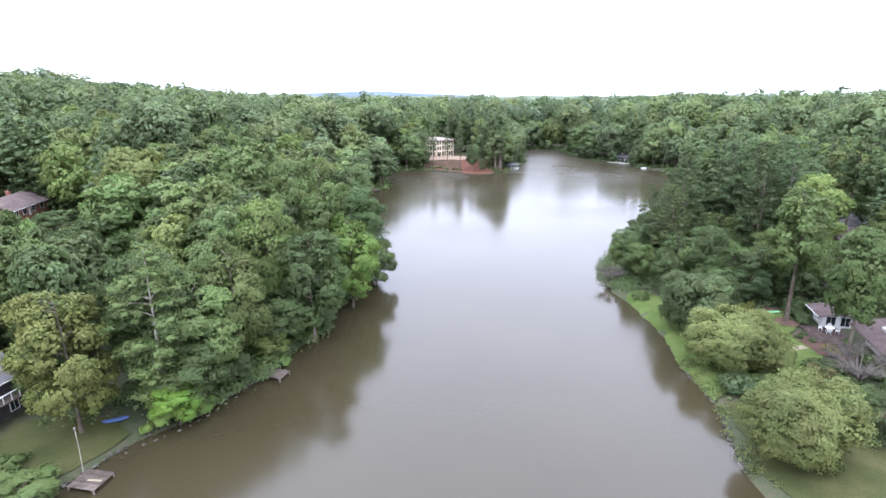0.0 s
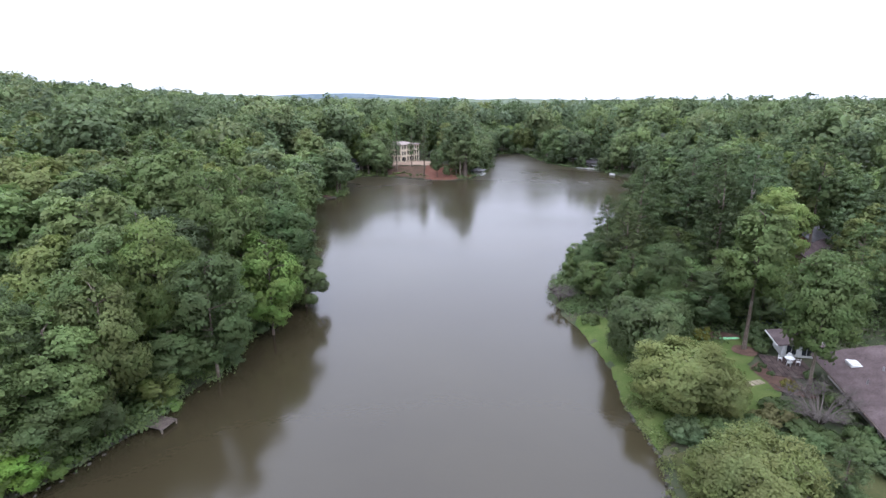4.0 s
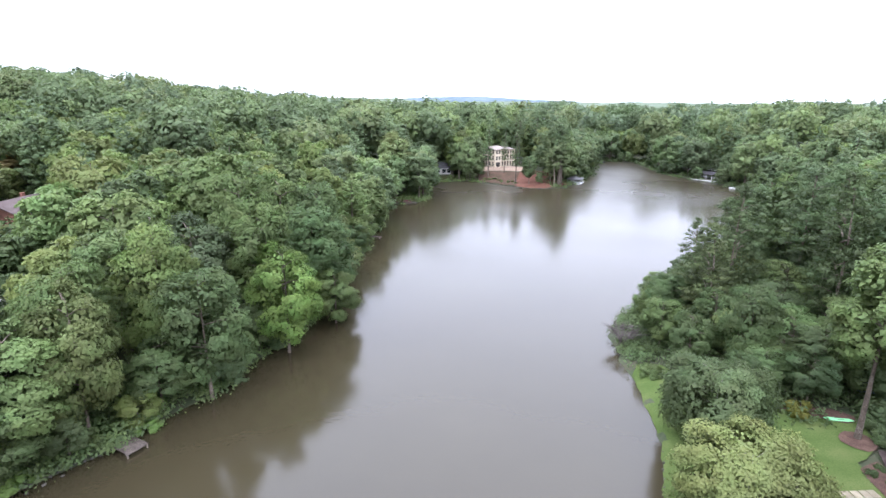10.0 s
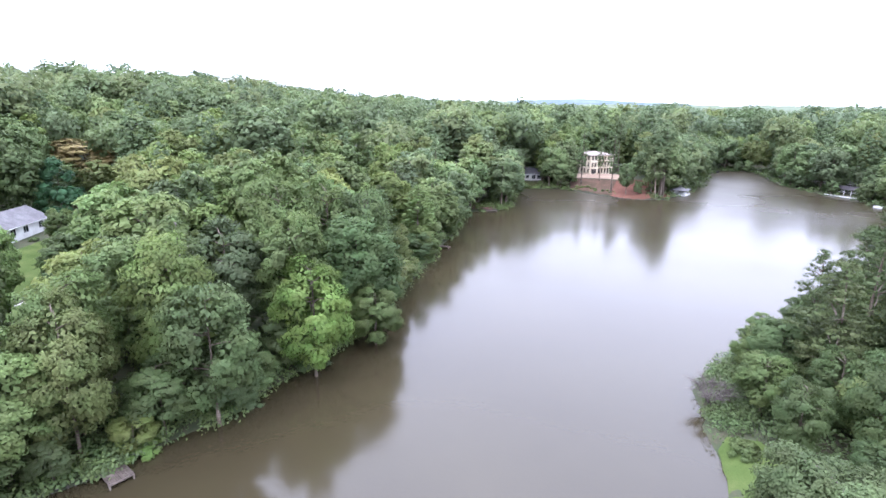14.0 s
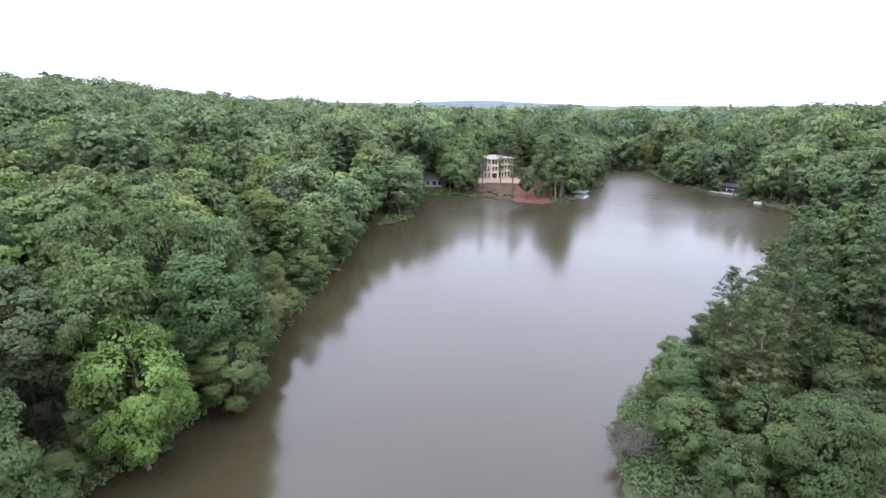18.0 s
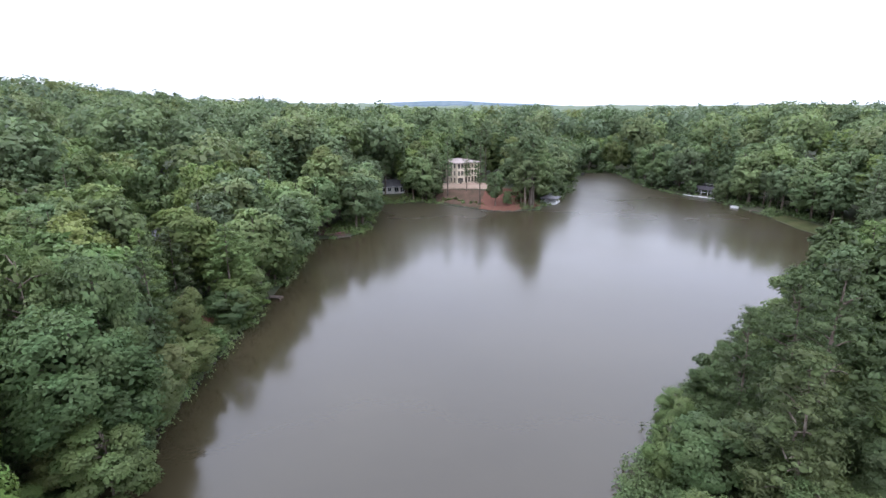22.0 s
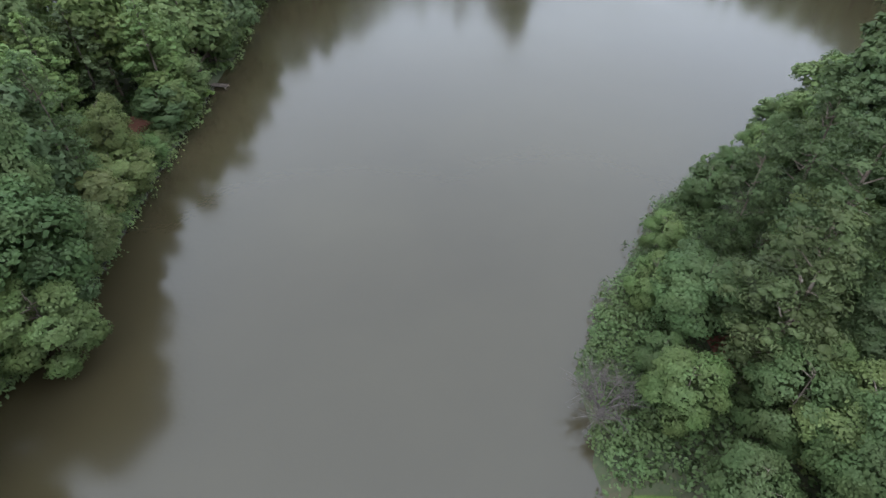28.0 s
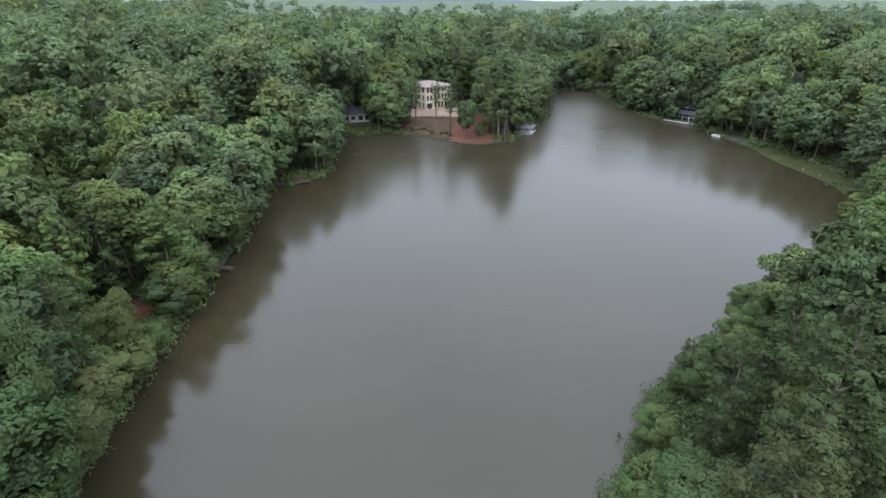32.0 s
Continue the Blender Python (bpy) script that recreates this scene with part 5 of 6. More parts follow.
house(95, 68, 15, 12, 8, 3.0, 2.0, BRICKWORK, GREY_SHINGLE, "brick house with a grey roof farther up the slope", [("s", -3, 1, 1.4, 1.3), ("s", 2, 1, 1.4, 1.3)])
house(43.6, 14.6, -32, 4.2, 3.4, 2.3, 1.0, WHITE, SHINGLE, "small white gabled porch end of the lakeside house", [("w", 0.0, 0.7, 1.0, 1.2)], n=6, over=0.4)
# houses west of the lake
house(-98.5, 104.5, 98, 23, 9, 2.8, 2.3, WHITE, GREY_SHINGLE, "long white ranch house with a grey shingle roof behind a lawn",
      [("s", 9.2, 0.8, 1.5, 1.4), ("s", 4.3, 0.8, 1.5, 1.4), ("s", 0.5, 0.8, 1.5, 1.4), ("s", -4, 0.8, 1.8, 1.4), ("s", -8, 0.8, 1.5, 1.4), ("e", 0, 0.8, 1.4, 1.3)], [("s", 6.8, 1.0, WHITE)])
house(-94, 137, 84, 17, 9, 2.8, 2.2, BRICKWORK, BROWN_SHINGLE, "red brick ranch house with a brown shingle roof among trees",
      [("s", -6, 0.8, 1.5, 1.4), ("s", -2.5, 0.8, 1.5, 1.4), ("s", 1.5, 0.8, 1.5, 1.4), ("s", 5.5, 0.8, 1.5, 1.4), ("w", 1, 0.8, 1.4, 1.3)], [("s", -0.4, 1.0, WHITE)], chimney=(2, 0.8, 3.2))
house(-61, 97.5, 70, 11, 8, 3.0, 2.2, TAN_WALL, BROWN_SHINGLE, "house with a brown roof almost hidden by treetops", [("s", -2, 1, 1.3, 1.3), ("s", 2, 1, 1.3, 1.3)])
house(-39.5, 157.5, 40, 11, 8, 3.2, 3.6, WHITE, GREY_SHINGLE, "house with a steep dark grey roof and white gable among trees", [("e", 0, 1, 1.4, 1.4), ("s", -2, 1, 1.4, 1.3), ("s", 2, 1, 1.4, 1.3)])
house(-37.5, 139.5, 60, 7, 6, 3.2, 2.2, BRICKWORK, BROWN_SHINGLE, "small brick house deep in the trees", [("s", 0, 1, 1.2, 1.3)], chimney=(1, 1, 3.0))
house(-61, 258, 20, 12, 8, 3.0, 2.2, WHITE, GREY_SHINGLE, "white house glimpsed between far trees", [("s", -3, 1, 1.4, 1.3), ("s", 2, 1, 1.4, 1.3)])
house(22.5, 250.5, 6, 12, 7.5, 2.8, 2.0, CONCRETE, GREY_SHINGLE, "low grey-white house with a grey roof above a shaded lawn",
      [("s", -4.2, 0.7, 1.4, 1.4), ("s", -1.6, 0.7, 1.4, 1.4), ("s", 1.2, 0.4, 1.6, 1.8), ("s", 3.6, 0.4, 1.6, 1.8)])

# the dark house with white decks at the south-western bank
deck_house = house(-63.0, 42.0, 62, 10, 8, 4.6, 2.2, DARK_WALL, GREY_SHINGLE, "dark-stained two-storey lake house with white trim",
                   [("e", -1.2, 0.5, 0.9, 1.3), ("s", 3.6, 0.5, 0.9, 1.3), ("s", 1.2, 0.5, 0.9, 1.3)], z=ground_at(-60, 41))
deck = part("deck", boxed(-5, 5.2, -5.6, -4.0, 2.35, 2.5, bevel=0.02), PLANK, deck_house)
part("deck_rail", boxed(-5, 5.2, -5.6, -5.5, 3.4, 3.5), WHITE, deck)
for i in range(12):
    part("baluster", boxed(-5 + i * 0.92, -4.92 + i * 0.92, -5.58, -5.52, 2.5, 3.4), WHITE, deck)
for u in (-4.8, 0, 5):
    part("post", boxed(u - 0.08, u + 0.08, -5.55, -5.39, -0.6, 2.35), WHITE, deck)


# the new house on the headland
def mansion():
    t = thing("mansion", pose(49.5, 251.8, 3.95, 0, 0, 24) @ Matrix.Scale(1.16, 4), "new three-storey cream stucco house with dark windows on the clay headland", "house")
    L, W, H = 10.2, 12.6, 7.2
    bm = boxed(0, 3.0, 0, W, -0.8, H)
    box(bm, 3.0, L, 1.7, W, -0.8, H)
    part("wall", bm, CREAM, t)
    for f in range(1, 3):
        part("balcony", boxed(3.0, L, 0, 1.7, f * 2.5 - 0.18, f * 2.5, bevel=0.02), CREAM, t)
        b = part("railing", boxed(3.1, L - 0.1, 0.06, 0.12, f * 2.5 + 0.85, f * 2.5 + 0.93), CREAM, t)
        for i in range(22):
            part("baluster", boxed(3.15 + i * 0.32, 3.2 + i * 0.32, 0.07, 0.11, f * 2.5, f * 2.5 + 0.85), CREAM, b)
    part("eave_beam", boxed(3.0, L, 0, 1.7, H - 0.45, H), CREAM, t)
    for i in range(6):
        u = 3.15 + i * (L - 3.3) / 5
        part("column", boxed(u - 0.16, u + 0.16, 0.04, 0.36, -0.8, H - 0.45, bevel=0.04), CREAM, t)
    for f in range(3):
        for i in range(5):
            window_part(t, 1.12, 1.8, 3.85 + i * 1.4, 1.7, f * 2.5 + 0.25, 0, frame_mat=CREAM)
        for u in (0.8, 2.1):
            window_part(t, 0.85, 1.6, u, 0, f * 2.5 + 0.45, 0, frame_mat=CREAM)
        for v in (1.5, 3.8, 6.1, 8.4, 10.7):
            window_part(t, 0.95, 1.6, 0, v, f * 2.5 + 0.45, -90, frame_mat=CREAM)
        for v in (3.5, 6.5):
            window_part(t, 0.9, 1.5, L, v, f * 2.5 + 0.45, 90, frame_mat=CREAM)
    bm = bmesh.new()
    o = 0.55
    low = [bm.verts.new(p) for p in ((-o, -o, H), (L + o, -o, H), (L + o, W + o, H), (-o, W + o, H))]
    rim = [bm.verts.new((v.co.x, v.co.y, H + 0.22)) for v in low]
    top = [bm.verts.new(p) for p in ((3.4, 4.0, H + 1.0), (L - 3.4, 4.0, H + 1.0), (L - 3.4, W - 4.0, H + 1.0), (3.4, W - 4.0, H + 1.0))]
    for a, b in ((low, rim), (rim, top)):
        for i in range(4):
            bm.faces.new((a[i], a[(i + 1) % 4], b[(i + 1) % 4], b[i]))
    bm.faces.new(top)
    bm.faces.new(low[::-1])
    part("roof", bm, PINK_TILE, t)
    part("door", boxed(1.1, 1.9, -0.06, 0.02, -0.05, 2.0), DARK, t)


mansion()


# ---- docks and boats ----
def dock(name, x, y, turn, L, W, z, label, mat=PLANK, skirt=None, legs=2):
    """A plank dock on posts: L along its own x, W along y."""
    t = thing(name, pose(x, y, z, 0, 0, turn), label, "dock")
    n = max(4, int(W / 0.19))
    me = bpy.data.meshes.new("plank")
    bm = boxed(-L / 2, L / 2, -0.085, 0.085, -0.04, 0, bevel=0.01)
    bm.to_mesh(me)
    bm.free()
    me.materials.append(mat)
    for i in range(n):
        p = part("plank", me, None, t)
        p.matrix_local = pose(rng.uniform(-0.04, 0.04), -W / 2 + W * (i + 0.5) / n, rng.uniform(-0.006, 0.006), 0, 0, rng.uniform(-0.4, 0.4))
    for s in (-1, 1):
        part("joist", boxed(s * L * 0.42 - 0.06, s * L * 0.42 + 0.06, -W / 2, W / 2, -0.24, -0.045), POST, t)
    if skirt:
        part("skirt", boxed(-L / 2 - 0.05, L / 2 + 0.05, -W / 2 - 0.08, -W / 2 - 0.01, -0.45, 0.03), skirt, t)
    for i in range(legs):
        for s in (-1, 1):
            u = -L / 2 + 0.12 + (L - 0.24) * i / (legs - 1)
            part("post", joined_tubes("post", [tube([(u, s * (W / 2 - 0.1), -z - 1.2), (u, s * (W / 2 - 0.1), -0.03)], [0.09, 0.085], 7)], POST), None, t)
    return t


dock("dock", -46.9, 30.2, -27, 3.0, 2.6, 0.5, "weathered grey plank dock at the foot of the small lawn")
dock("dock", -30.1, 46.2, 145, 2.9, 2.3, 0.55, "small weathered wooden dock under overhanging trees")
dock("dock", -6.0, 134.2, -20, 3.0, 1.3, 0.4, "narrow grey wooden dock at the grassy bank")
dock("dock", 5.6, 181.6, 5, 3.6, 1.4, 0.4, "low wooden landing at the wooded point")
dock("dock", 12.8, 194.7, -10, 2.4, 1.2, 0.3, "small wooden landing by the trees")
dock("dock", 142.6, 226.5, -57, 12.5, 2.4, 0.6, "long dock with a white skirt on the far shore", skirt=WHITE, legs=6)
dock("dock", 144.4, 195.5, -60, 5.5, 3.2, 0.5, "grey wooden dock on the far grassy shore", legs=3)
plank_seat = thing("bench_board", pose(-46.5, 29.9, 0.5, 0, 0, -20), "pale loose board lying on the dock", "board")
part("board", boxed(-0.7, 0.7, -0.12, 0.12, 0.0, 0.05, bevel=0.01), SLAB, plank_seat)


def kayak(x, y, turn, length, mat, label, z=None, tilt=0):
    z = (ground_at(x, y) if z is None else z) + 0.22
    t = thing("kayak", pose(x, y, z, tilt, 0, turn), label, "kayak")
    v, f = [], []
    n, k = 13, 10
    for i in range(n):
        u = -1 + 2 * i / (n - 1)
        w = 0.36 * math.sqrt(max(0.0, 1 - abs(u) ** 2.4)) + 0.012
        for j in range(k):
            a = 2 * math.pi * j / k
            v.append((u * length / 2, math.cos(a) * w, math.sin(a) * w * 0.5 + 0.10 * u * u))
    for i in range(n - 1):
        for j in range(k):
            f.append((i * k + j, i * k + (j + 1) % k, (i + 1) * k + (j + 1) % k, (i + 1) * k + j))
    part("hull", mesh_of("hull", v, f, (mat,), smooth=True), None, t)
    part("cockpit_rim", joined_tubes("cockpit_rim", [tube([(math.cos(a) * 0.45, math.sin(a) * 0.2, 0.17) for a in np.linspace(0, 6.2832, 13)], [0.025] * 13, 5)], DARK), None, t)
    part("seat", boxed(-0.2, 0.2, -0.15, 0.15, 0.12, 0.17, bevel=0.02), DARK, t)


kayak(47.1, 42.0, -18, 3.2, GREEN_HULL, "pale green kayak lying on the lawn by shrubs")
kayak(-47.1, 39.7, 6, 2.7, BLUE_HULL, "blue kayak lying on the grass under trees")
kayak(4.6, 184.6, 40, 2.6, PURPLE_HULL, "dull red kayak pulled up under the trees")


def skiff(x, y, turn, length, label, mat=WHITE):
    t = thing("boat", pose(x, y, 0.0, 0, 0, turn), label, "boat")
    bm = bmesh.new()
    n = 9
    rows = []
    for i in range(n):
        u = i / (n - 1)
        w = length * 0.17 * (1 - 0.92 * max(0, u - 0.45) ** 2 / 0.3025)
        x0 = -length / 2 + length * u
        rows.append([bm.verts.new(p) for p in ((x0, -w, 0.62 + 0.15 * u), (x0, -w * 0.75, -0.15), (x0, w * 0.75, -0.15), (x0, w, 0.62 + 0.15 * u), (x0, w * 0.85, 0.58 + 0.15 * u), (x0, w * 0.6, 0.15), (x0, -w * 0.6, 0.15), (x0, -w * 0.85, 0.58 + 0.15 * u))])
    for a, b in zip(rows, rows[1:]):
        for j in range(8):
            bm.faces.new((a[j], a[(j + 1) % 8], b[(j + 1) % 8], b[j]))
    bm.faces.new(rows[0])
    bm.faces.new(rows[-1][::-1])
    bmesh.ops.recalc_face_normals(bm, faces=bm.faces)
    part("hull", bm, mat, t)
    for u in (-0.25, 0.1):
        part("thwart", boxed(u * length - 0.12, u * length + 0.12, -length * 0.13, length * 0.13, 0.4, 0.45), PLANK, t)
    part("outboard_motor", boxed(-length / 2 - 0.3, -length / 2 - 0.02, -0.16, 0.16, 0.3, 0.95, bevel=0.05), DARK, t)


skiff(141.2, 203.9, -75, 3.0, "small white motor boat moored at the far shore")
skiff(123.5, 300.0, 30, 3.4, "small dark boat on the far arm of the lake", DARK_WALL)


def boathouse(x, y, turn):
    t = thing("boathouse", pose(x, y, 0, 0, 0, turn), "open boathouse with a grey hipped roof and cupola over the water", "boathouse")
    for s in (-1, 1):
        for q in (-1, 0, 1):
            part("post", boxed(s * 2.5 - 0.1, s * 2.5 + 0.1, q * 2.4 - 0.1, q * 2.4 + 0.1, -1.5, 2.2), WHITE, t)
        part("walkway", boxed(s * 2.5 - 0.55, s * 2.5 + 0.55, -2.9, 2.9, 0.45, 0.6, bevel=0.02), PLANK, t)
    part("walkway", boxed(-1.9, 1.9, 2.1, 2.9, 0.45, 0.6, bevel=0.02), PLANK, t)
    part("beam", boxed(-2.8, 2.8, -2.65, -2.4, 2.0, 2.25), WHITE, t)
    part("beam", boxed(-2.8, 2.8, 2.4, 2.65, 2.0, 2.25), WHITE, t)
    bm = bmesh.new()
    low = [bm.verts.new(p) for p in ((-3.3, -3.2, 2.15), (3.3, -3.2, 2.15), (3.3, 3.2, 2.15), (-3.3, 3.2, 2.15))]
    rim = [bm.verts.new((v.co.x, v.co.y, 2.32)) for v in low]
    top = [bm.verts.new(p) for p in ((-0.5, -0.5, 3.4), (0.5, -0.5, 3.4), (0.5, 0.5, 3.4), (-0.5, 0.5, 3.4))]
    for a, b in ((low, rim), (rim, top)):
        for i in range(4):
            bm.faces.new((a[i], a[(i + 1) % 4], b[(i + 1) % 4], b[i]))
    bm.faces.new(top)
    bm.faces.new(low[::-1])
    # added white boards, standing in for the boat's white hull below the roof
    for s in (-1, 1):
        part("fascia", boxed(-3.1, 3.1, s * 2.95 - 0.05, s * 2.95 + 0.05, 0.25, 0.75, bevel=0.01), WHITE, t)
        part("fascia", boxed(s * 3.1 - 0.05, s * 3.1 + 0.05, -2.85, 2.85, 0.25, 0.75, bevel=0.01), WHITE, t)
    r = part("roof", bm, GREY_SHINGLE, t)
    c = part("cupola", boxed(-0.42, 0.42, -0.42, 0.42, 3.35, 3.75, bevel=0.03), WHITE, r)
    bm = bmesh.new()
    bmesh.ops.create_cone(bm, cap_ends=True, segments=4, radius1=0.7, radius2=0.04, depth=0.42, matrix=Matrix.Translation((0, 0, 3.97)) @ Matrix.Rotation(radians(45), 4, "Z"))
    part("cupola_roof", bm, GREY_SHINGLE, c)


boathouse(79.9, 223.4, 55)


def pontoon(x, y, turn):
    t = thing("pontoon_boat", pose(x, y, 0, 0, 0, turn), "white pontoon boat under the boathouse roof", "boat")
    for s in (-1, 1):
        part("float", joined_tubes("float", [tube([(-2.7, s * 0.9, 0.2), (-2.5, s * 0.9, 0.2), (2.3, s * 0.9, 0.2), (2.8, s * 0.9, 0.35)], [0.05, 0.3, 0.3, 0.04], 9)], METAL), None, t)
    part("deck", boxed(-2.6, 2.5, -1.2, 1.2, 0.5, 0.6, bevel=0.02), WHITE, t)
    for s in (-1, 1):
        part("side_panel", boxed(-2.5, 2.2, s * 1.17 - 0.03, s * 1.17 + 0.03, 0.6, 1.2, bevel=0.01), WHITE, t)
    part("bench", boxed(-2.4, -1.2, -1.0, 1.0, 0.6, 1.0, bevel=0.05), WHITE, t)
    part("console", boxed(0.2, 0.8, 0.4, 1.0, 0.6, 1.4, bevel=0.05), WHITE, t)


pontoon(79.9, 223.4, 145)


def shelter(x, y, turn, L, W, h, roof, label):
    """An open roofed shelter on posts."""
    z = max(ground_at(x, y), 0.3)
    t = thing("boat_shelter", pose(x, y, z, 0, 0, turn), label, "shelter")
    part("roof", gable_roof(L, W, h, 0.9, 0.4), roof, t)
    for s in (-1, 1):
        for i in range(4):
            u = -L / 2 + 0.2 + (L - 0.4) * i / 3
            part("post", boxed(u - 0.08, u + 0.08, s * (W / 2 - 0.1) - 0.08, s * (W / 2 - 0.1) + 0.08, -0.8, h), WHITE, t)
        part("rail", boxed(-L / 2, L / 2, s * (W / 2 - 0.1) - 0.04, s * (W / 2 - 0.1) + 0.04, 0.9, 1.0), WHITE, t)


shelter(145.8, 227.8, -57, 8, 3.2, 2.2, DARK_WALL, "dark-roofed lakeside shelter with white posts under trees")
house(153.5, 231, -57, 11, 7, 3.2, 2.4, DARK_WALL, GREY_SHINGLE, "dark house under trees behind the long dock", [("s", -3, 1, 1.4, 1.4), ("s", 0, 1, 1.4, 1.4), ("s", 3, 1, 1.4, 1.4)])

pole = thing("dock_post", pose(-48.2, 32.2, ground_at(-48.2, 32.2)), "tall thin pale pole with a small box on top beside the dock", "pole")
part("pole", joined_tubes("pole", [tube([(0, 0, -0.4), (0.1, -0.05, 2.6), (0.25, -0.4, 5.2)], [0.05, 0.04, 0.03], 7)], PALE_BARK), None, pole)
# small box added for the unidentified thing at the pole's top
part("lamp_head", boxed(0.15, 0.35, -0.5, -0.3, 5.1, 5.35, bevel=0.03), POST, pole)

car = thing("parked_car", pose(-99.0, 146.5, ground_at(-99, 146.5), 0, 0, 10), "white car parked behind the brick house", "car")
bm = boxed(-2.2, 2.2, -0.88, 0.88, 0.35, 0.95, bevel=0.12)
part("body", bm, WHITE, car)
part("cabin", boxed(-1.2, 1.1, -0.78, 0.78, 0.95, 1.5, bevel=0.18), PANE, car)
part("roof_panel", boxed(-0.95, 0.85, -0.7, 0.7, 1.49, 1.53, bevel=0.01), WHITE, car)
for u in (-1.4, 1.4):
    for s in (-1, 1):
        bm = bmesh.new()
        bmesh.ops.create_cone(bm, cap_ends=True, segments=16, radius1=0.34, radius2=0.34, depth=0.22, matrix=pose(u, s * 0.8, 0.34, 90))
        part("wheel", bm, DARK, car)


# ---- planted bushes and single trees ----
for x, y, h, s, tone, label in (
        (42.9, 28.4, 1.7, 0.9, (0.20, 0.19, 0.03), "bright yellow-green bush beside the patio bed"), (42.9, 33.4, 1.1, 0.7, DEEP, "clipped round dark green shrub in the planting bed"),
        (43.6, 31.8, 1.0, 0.7, DEEP, "clipped round dark green shrub in the planting bed"), (44.5, 33.9, 1.0, 0.8, DEEP, "low dark green shrub at the patio's edge"),
        (43.5, 43.5, 2.4, 0.8, (0.17, 0.17, 0.03), "yellow-green shrub at the lawn's far edge"), (41, 45.5, 2.2, 1.0, MID, "leafy shrub at the lawn's far edge"),
        (49.5, 40.5, 1.8, 1.1, DEEP, "dark shrub against the house wing"), (30.6, 23.8, 1.8, 1.1, BLUE, "dark shrub in the garden hedge"), (34, 24.6, 1.5, 1.2, RUST, "brownish shrub in the garden hedge"),
        (37.2, 25.1, 2.2, 1.2, DEEP, "dark shrub in the garden hedge"), (26.5, 24.6, 1.9, 1.1, MID, "green shrub in the garden hedge"), (23.2, 24.8, 2.6, 1.0, BLUE, "bushy shrub at the water's edge"),
        (38.6, 24.2, 2.0, 1.1, DEEP, "dark shrub below the house"), (37, 17.5, 1.9, 1.3, DEEP, "dark ground-hugging shrub below the garden"),
        (47.6, 29.6, 1.3, 0.9, DEEP, "dark shrub against the house wall"), (45.4, 26.6, 2.0, 0.8, DEEP, "dark shrub against the house wall"), (43.6, 23.8, 2.3, 0.8, MID, "green shrub against the house wall"), (41.8, 21.0, 2.4, 0.8, DEEP, "green shrub against the house wall"), (40.0, 17.8, 2.5, 0.9, DEEP, "dark shrub against the house wall"),
        (48.3, 37.4, 1.7, 1.0, DEEP, "dark shrub against the house wing"), (49.6, 39.6, 2.0, 1.0, DEEP, "dark shrub against the house wing"), (51.4, 41.6, 2.4, 1.1, DEEP, "dark shrub against the house wing"),
        (24.5, 25.4, 2.4, 1.2, BLUE, "bushy shrub at the water's edge"), (28.4, 24.2, 2.2, 1.2, DEEP, "dark shrub in the garden hedge"), (32.2, 23.2, 2.0, 1.3, DEEP, "dark shrub in the garden hedge"), (35.4, 23.6, 2.3, 1.2, RUST, "brownish shrub in the garden hedge"), (36.4, 20.4, 2.2, 1.4, DEEP, "dark shrub below the bare shrub"), (33.8, 19.6, 1.8, 1.4, DEEP, "dark ground-hugging shrub below the garden"), (39.5, 15.5, 2.4, 1.5, DEEP, "dark shrub below the house"), (38.5, 12.5, 2.2, 1.5, BLUE, "dark shrub below the house"), (23.5, 20.5, 2.6, 1.1, BLUE, "bushy shrub at the water's edge"),
        (-53, 29.5, 2.6, 1.6, MID, "broad leafy bush beside the dock lawn"), (-55, 33, 2.2, 1.2, MID, "leafy bush at the lawn's edge"), (-41.8, 38.6, 3.6, 0.85, LIME, "bright green bush overhanging the water"),
        (-38.3, 40.5, 2.6, 1.0, LIME, "bright green bush overhanging the water"), (-19, 70, 2.6, 1.2, BLUE, "grey-green bush hanging over the water"), (-23, 59, 2.2, 1.0, BLUE, "grey-green bush hanging over the water"),
        (-9.3, 127, 2.0, 1.0, LIME, "bright green growth on the open bank"), (-7.6, 131, 1.6, 1.0, LIME, "bright green growth on the open bank"), (-30, 50, 1.8, 1.2, LIME, "bright green creepers on the bank"),
        (-91, 101, 1.2, 1.0, DEEP, "clipped foundation shrub at the ranch house"), (-92, 108, 1.2, 1.0, MID, "clipped foundation shrub at the ranch house"),
        (38, 44.5, 2.2, 1.0, MID, "leafy shrub at the lawn's far edge"), (31.5, 55, 2.0, 1.0, MID, "shrub at the end of the grass strip")):
    tree(f"bush{rng.integers(2)}", x, y, h, s, tone, rng.uniform(0, 6.28), label=label)
tree("pine_tall0", 84.0, 59.6, 27, 1.0, DEEP, label="tall pine with a dark bare trunk beside the roofs")
tree("cone0", -98.5, 124.5, 14, 1.45, (0.035, 0.085, 0.032), label="dense dark green evergreen of even oval outline by the ranch house")
tree("broad_mid1", -114, 154, 17, 2.3, (0.270, 0.222, 0.090), label="broad tree turning yellow-brown behind the houses")
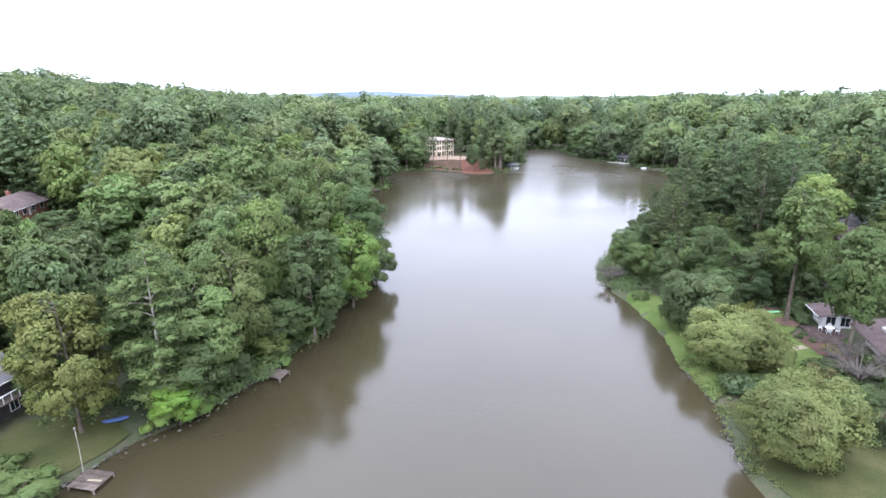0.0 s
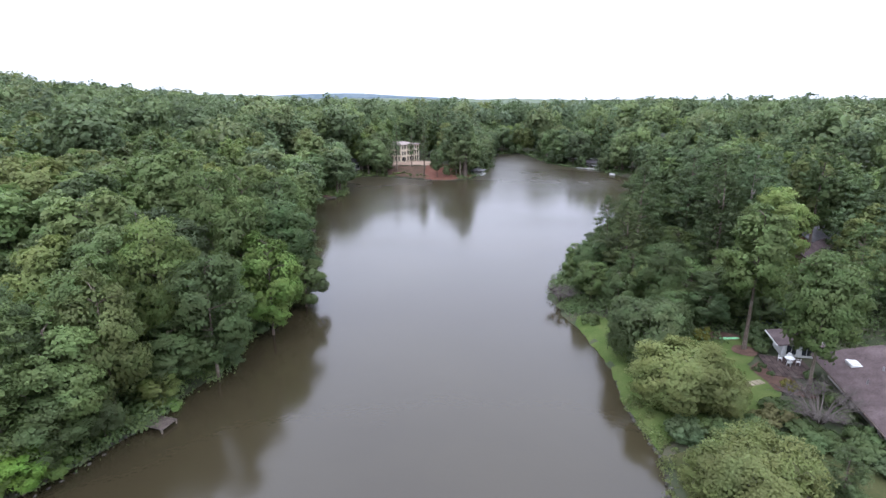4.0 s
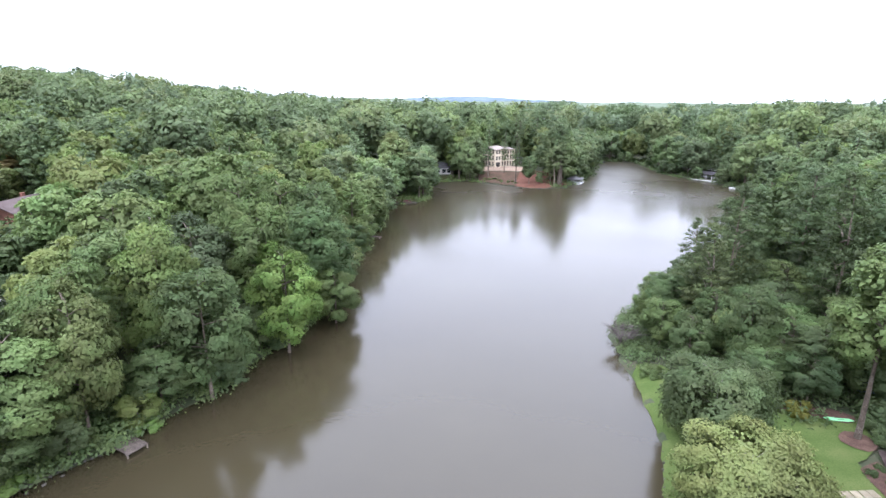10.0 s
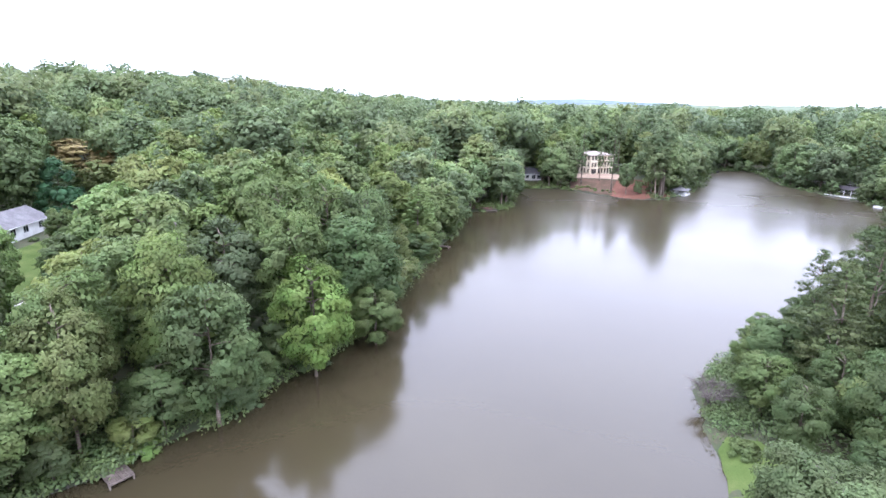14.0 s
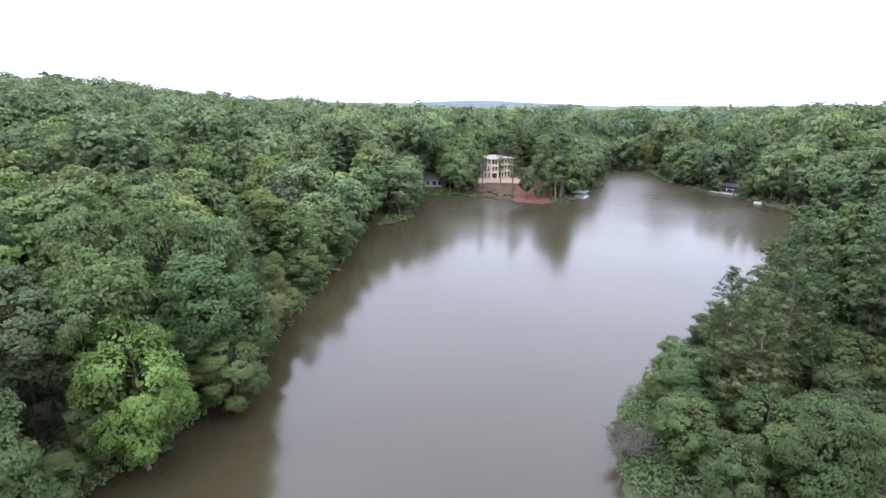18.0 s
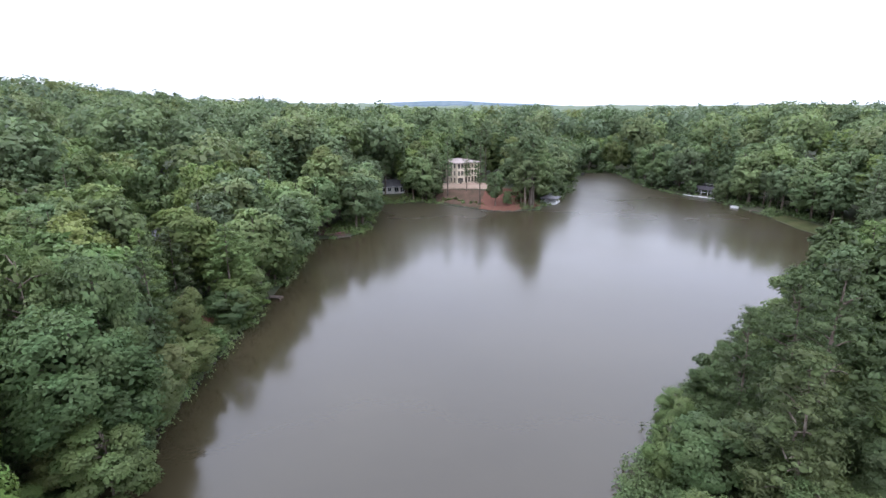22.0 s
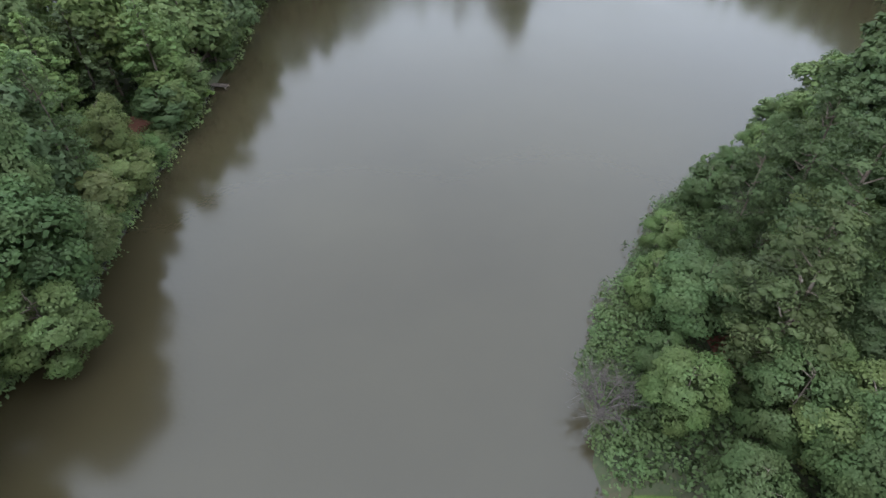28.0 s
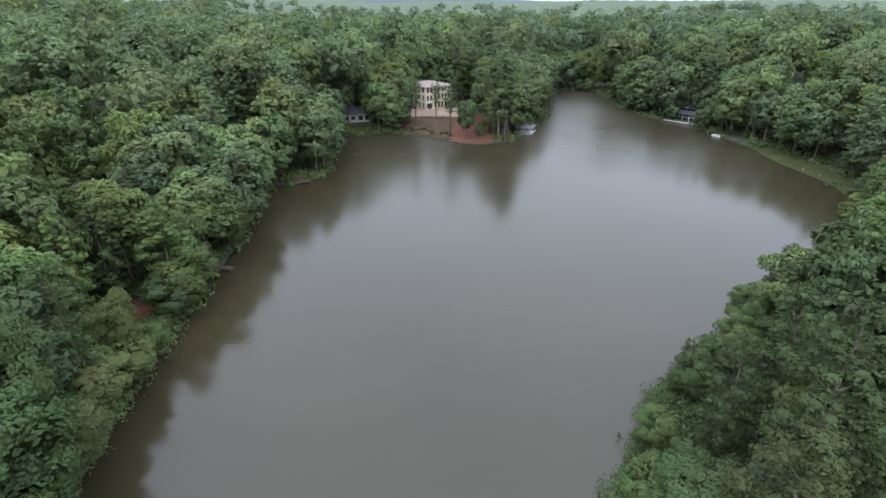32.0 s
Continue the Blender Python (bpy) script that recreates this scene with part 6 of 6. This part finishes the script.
for key, x, y, top, s in (
        ("pine_slim0", 42.9, 234.7, 25.0, 1.0), ("pine_slim0", 52.9, 222.6, 24.0, 1.0), ("pine_slim0", 50.6, 236.0, 22.0, 0.9), ("pine_tall0", 64, 262, 31, 0.7), ("broad_mid1", 57.4, 217.2, 15.2, 0.95), ("broad_mid3", 61.5, 216.5, 7.5, 1.0),
        ("broad_clear0", 67.5, 213.8, 23, 0.85), ("pine_tall0", 69.5, 213.8, 26, 1.0), ("broad_clear0", 71.0, 215.3, 26, 0.75), ("pine_tall0", 70.5, 217.5, 28, 1.1), ("broad_clear0", 71.6, 218.4, 27, 0.7),
        ("broad_clear0", 67.5, 219.5, 25, 0.8), ("pine_tall0", 72.2, 223, 28, 0.9), ("broad_clear0", 72, 223.5, 29, 0.9), ("broad_clear0", 75, 229, 28, 0.7), ("pine_tall0", 74, 231, 29, 1.1), ("broad_clear0", 77, 236, 28, 0.8),
        ("broad_dist0", 33.2, 233.2, 20, 0.95), ("broad_dist1", 37.2, 234.0, 15, 1.25), ("broad_dist3", 34.5, 232.9, 9, 1.5), ("broad_dist2", 38.8, 236.0, 10, 1.3), ("broad_clear0", 19.5, 244.5, 20, 1.0), ("broad_clear0", 27.5, 245.0, 21, 1.0), ("broad_dist2", 16.0, 246.0, 9, 1.2), ("broad_dist2", 30, 236.5, 20, 0.9), ("broad_dist3", 35, 240, 22, 1.0), ("pine_dist1", 39.5, 240.5, 20, 1.0), ("broad_dist1", 38, 246, 23, 0.9),
        ("pine_dist0", 28, 242, 23, 0.8), ("broad_dist0", 14.5, 239, 17, 0.9), ("broad_dist1", 17.5, 262, 24, 1.1), ("pine_dist2", 23, 265, 26, 1.1), ("broad_dist3", 28, 260, 24, 1.0), ("broad_dist2", 13, 257, 23, 1.0), ("broad_dist0", 28.5, 250, 19, 0.7), ("pine_dist2", 32, 250, 27, 1.0)):
    # headland leaves carry painted haze as well
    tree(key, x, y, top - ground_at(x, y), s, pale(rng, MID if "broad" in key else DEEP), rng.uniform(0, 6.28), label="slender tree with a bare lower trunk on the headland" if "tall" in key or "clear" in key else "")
tree("broad_mid0", -82, 104.5, 14 - ground_at(-82, 104.5) + 2, 1.0, MID)
for key, x, y, top, s in (("broad_dist1", 150.2, 230.6, 12, 0.9), ("broad_dist2", 152.4, 226.4, 15, 0.9), ("broad_dist0", 148.2, 234.2, 13, 0.9), ("broad_dist3", 148.5, 222.5, 11, 1.0), ("broad_dist2", 147.4, 217.0, 12, 1.0),
                          ("broad_clear0", 146.4, 193.8, 14, 0.8), ("broad_clear0", 147.8, 198.6, 15, 0.9), ("broad_dist1", 150.2, 194.6, 16, 0.9), ("broad_dist0", 148.6, 206, 14, 1.0), ("broad_dist3", 147.6, 211.5, 12, 1.0)):
    # so do these trees on the east shore, haze in the leaf tone
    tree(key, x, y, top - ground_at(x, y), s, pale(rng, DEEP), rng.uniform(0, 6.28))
for i in range(22):
    x = 39 + rng.uniform(0, 15.5)
    y = 232 - (x - 39) * 0.95 + rng.uniform(0.5, 5.5)
    tree(f"bush{i % 2}", x, y, rng.uniform(0.5, 1.5), 0.9, shade(rng, (OLIVE, DEEP, MID)[i % 3]), rng.uniform(0, 6.28), label="small scrubby bush on the weedy slope")
for i, x in enumerate(range(34, 84, 5)):
    tree(f"broad_dist{i % 4}" if i % 2 else f"pine_dist{i % 3}", x, 270 + rng.uniform(-3, 5), rng.uniform(22, 27), 1.05, shade(rng, (DEEP, MID, BLUE)[i % 3]), rng.uniform(0, 6.28))


# a bare twiggy shrub below the house
def bare_shrub(x, y, height, radius):
    t = thing("bare_shrub", pose(x, y, ground_at(x, y)), "large leafless grey shrub of tangled twigs", "bush")
    for b in range(int(6 * radius)):
        a, tubes_ = rng.uniform(0, 6.283), []
        tip = Vector((math.cos(a) * radius * rng.uniform(0.5, 1), math.sin(a) * radius * rng.uniform(0.5, 1), height * rng.uniform(0.6, 1)))
        mid = tip * 0.5 + Vector((0, 0, height * 0.2))
        tubes_.append(tube([(0, 0, -0.2), mid, tip], [0.09, 0.06, 0.02], 5))
        for k in range(26):
            f = rng.uniform(0.25, 1)
            at = mid.lerp(tip, f)
            end = at + Vector((rng.normal(0, 0.8), rng.normal(0, 0.8), rng.uniform(0.1, 0.9)))
            tubes_.append(tube([at, at.lerp(end, 0.5) + Vector((0, 0, 0.1)), end], [0.026, 0.016, 0.006], 4))
        part("branch", joined_tubes("branch", tubes_, TWIG), None, t)


bare_shrub(39.2, 22.0, 3.6, 5.3)
bare_shrub(31.9, 64.6, 2.4, 2.8)


# small white marker posts on the far grass
def marker_post(x, y):
    t = thing("marker_post", pose(x, y, ground_at(x, y)), "short pale marker post with a white cap on the lakeside grass", "post", "white posts on the far grass")
    part("post", boxed(-0.09, 0.09, -0.09, 0.09, -0.2, 0.45, bevel=0.02), POST, t)
    part("cap", boxed(-0.12, 0.12, -0.12, 0.12, 0.45, 0.5, bevel=0.02), WHITE, t)


for x, y in ((138.2, 163.5), (137.8, 157.4), (135.0, 146.6)):
    marker_post(x, y)
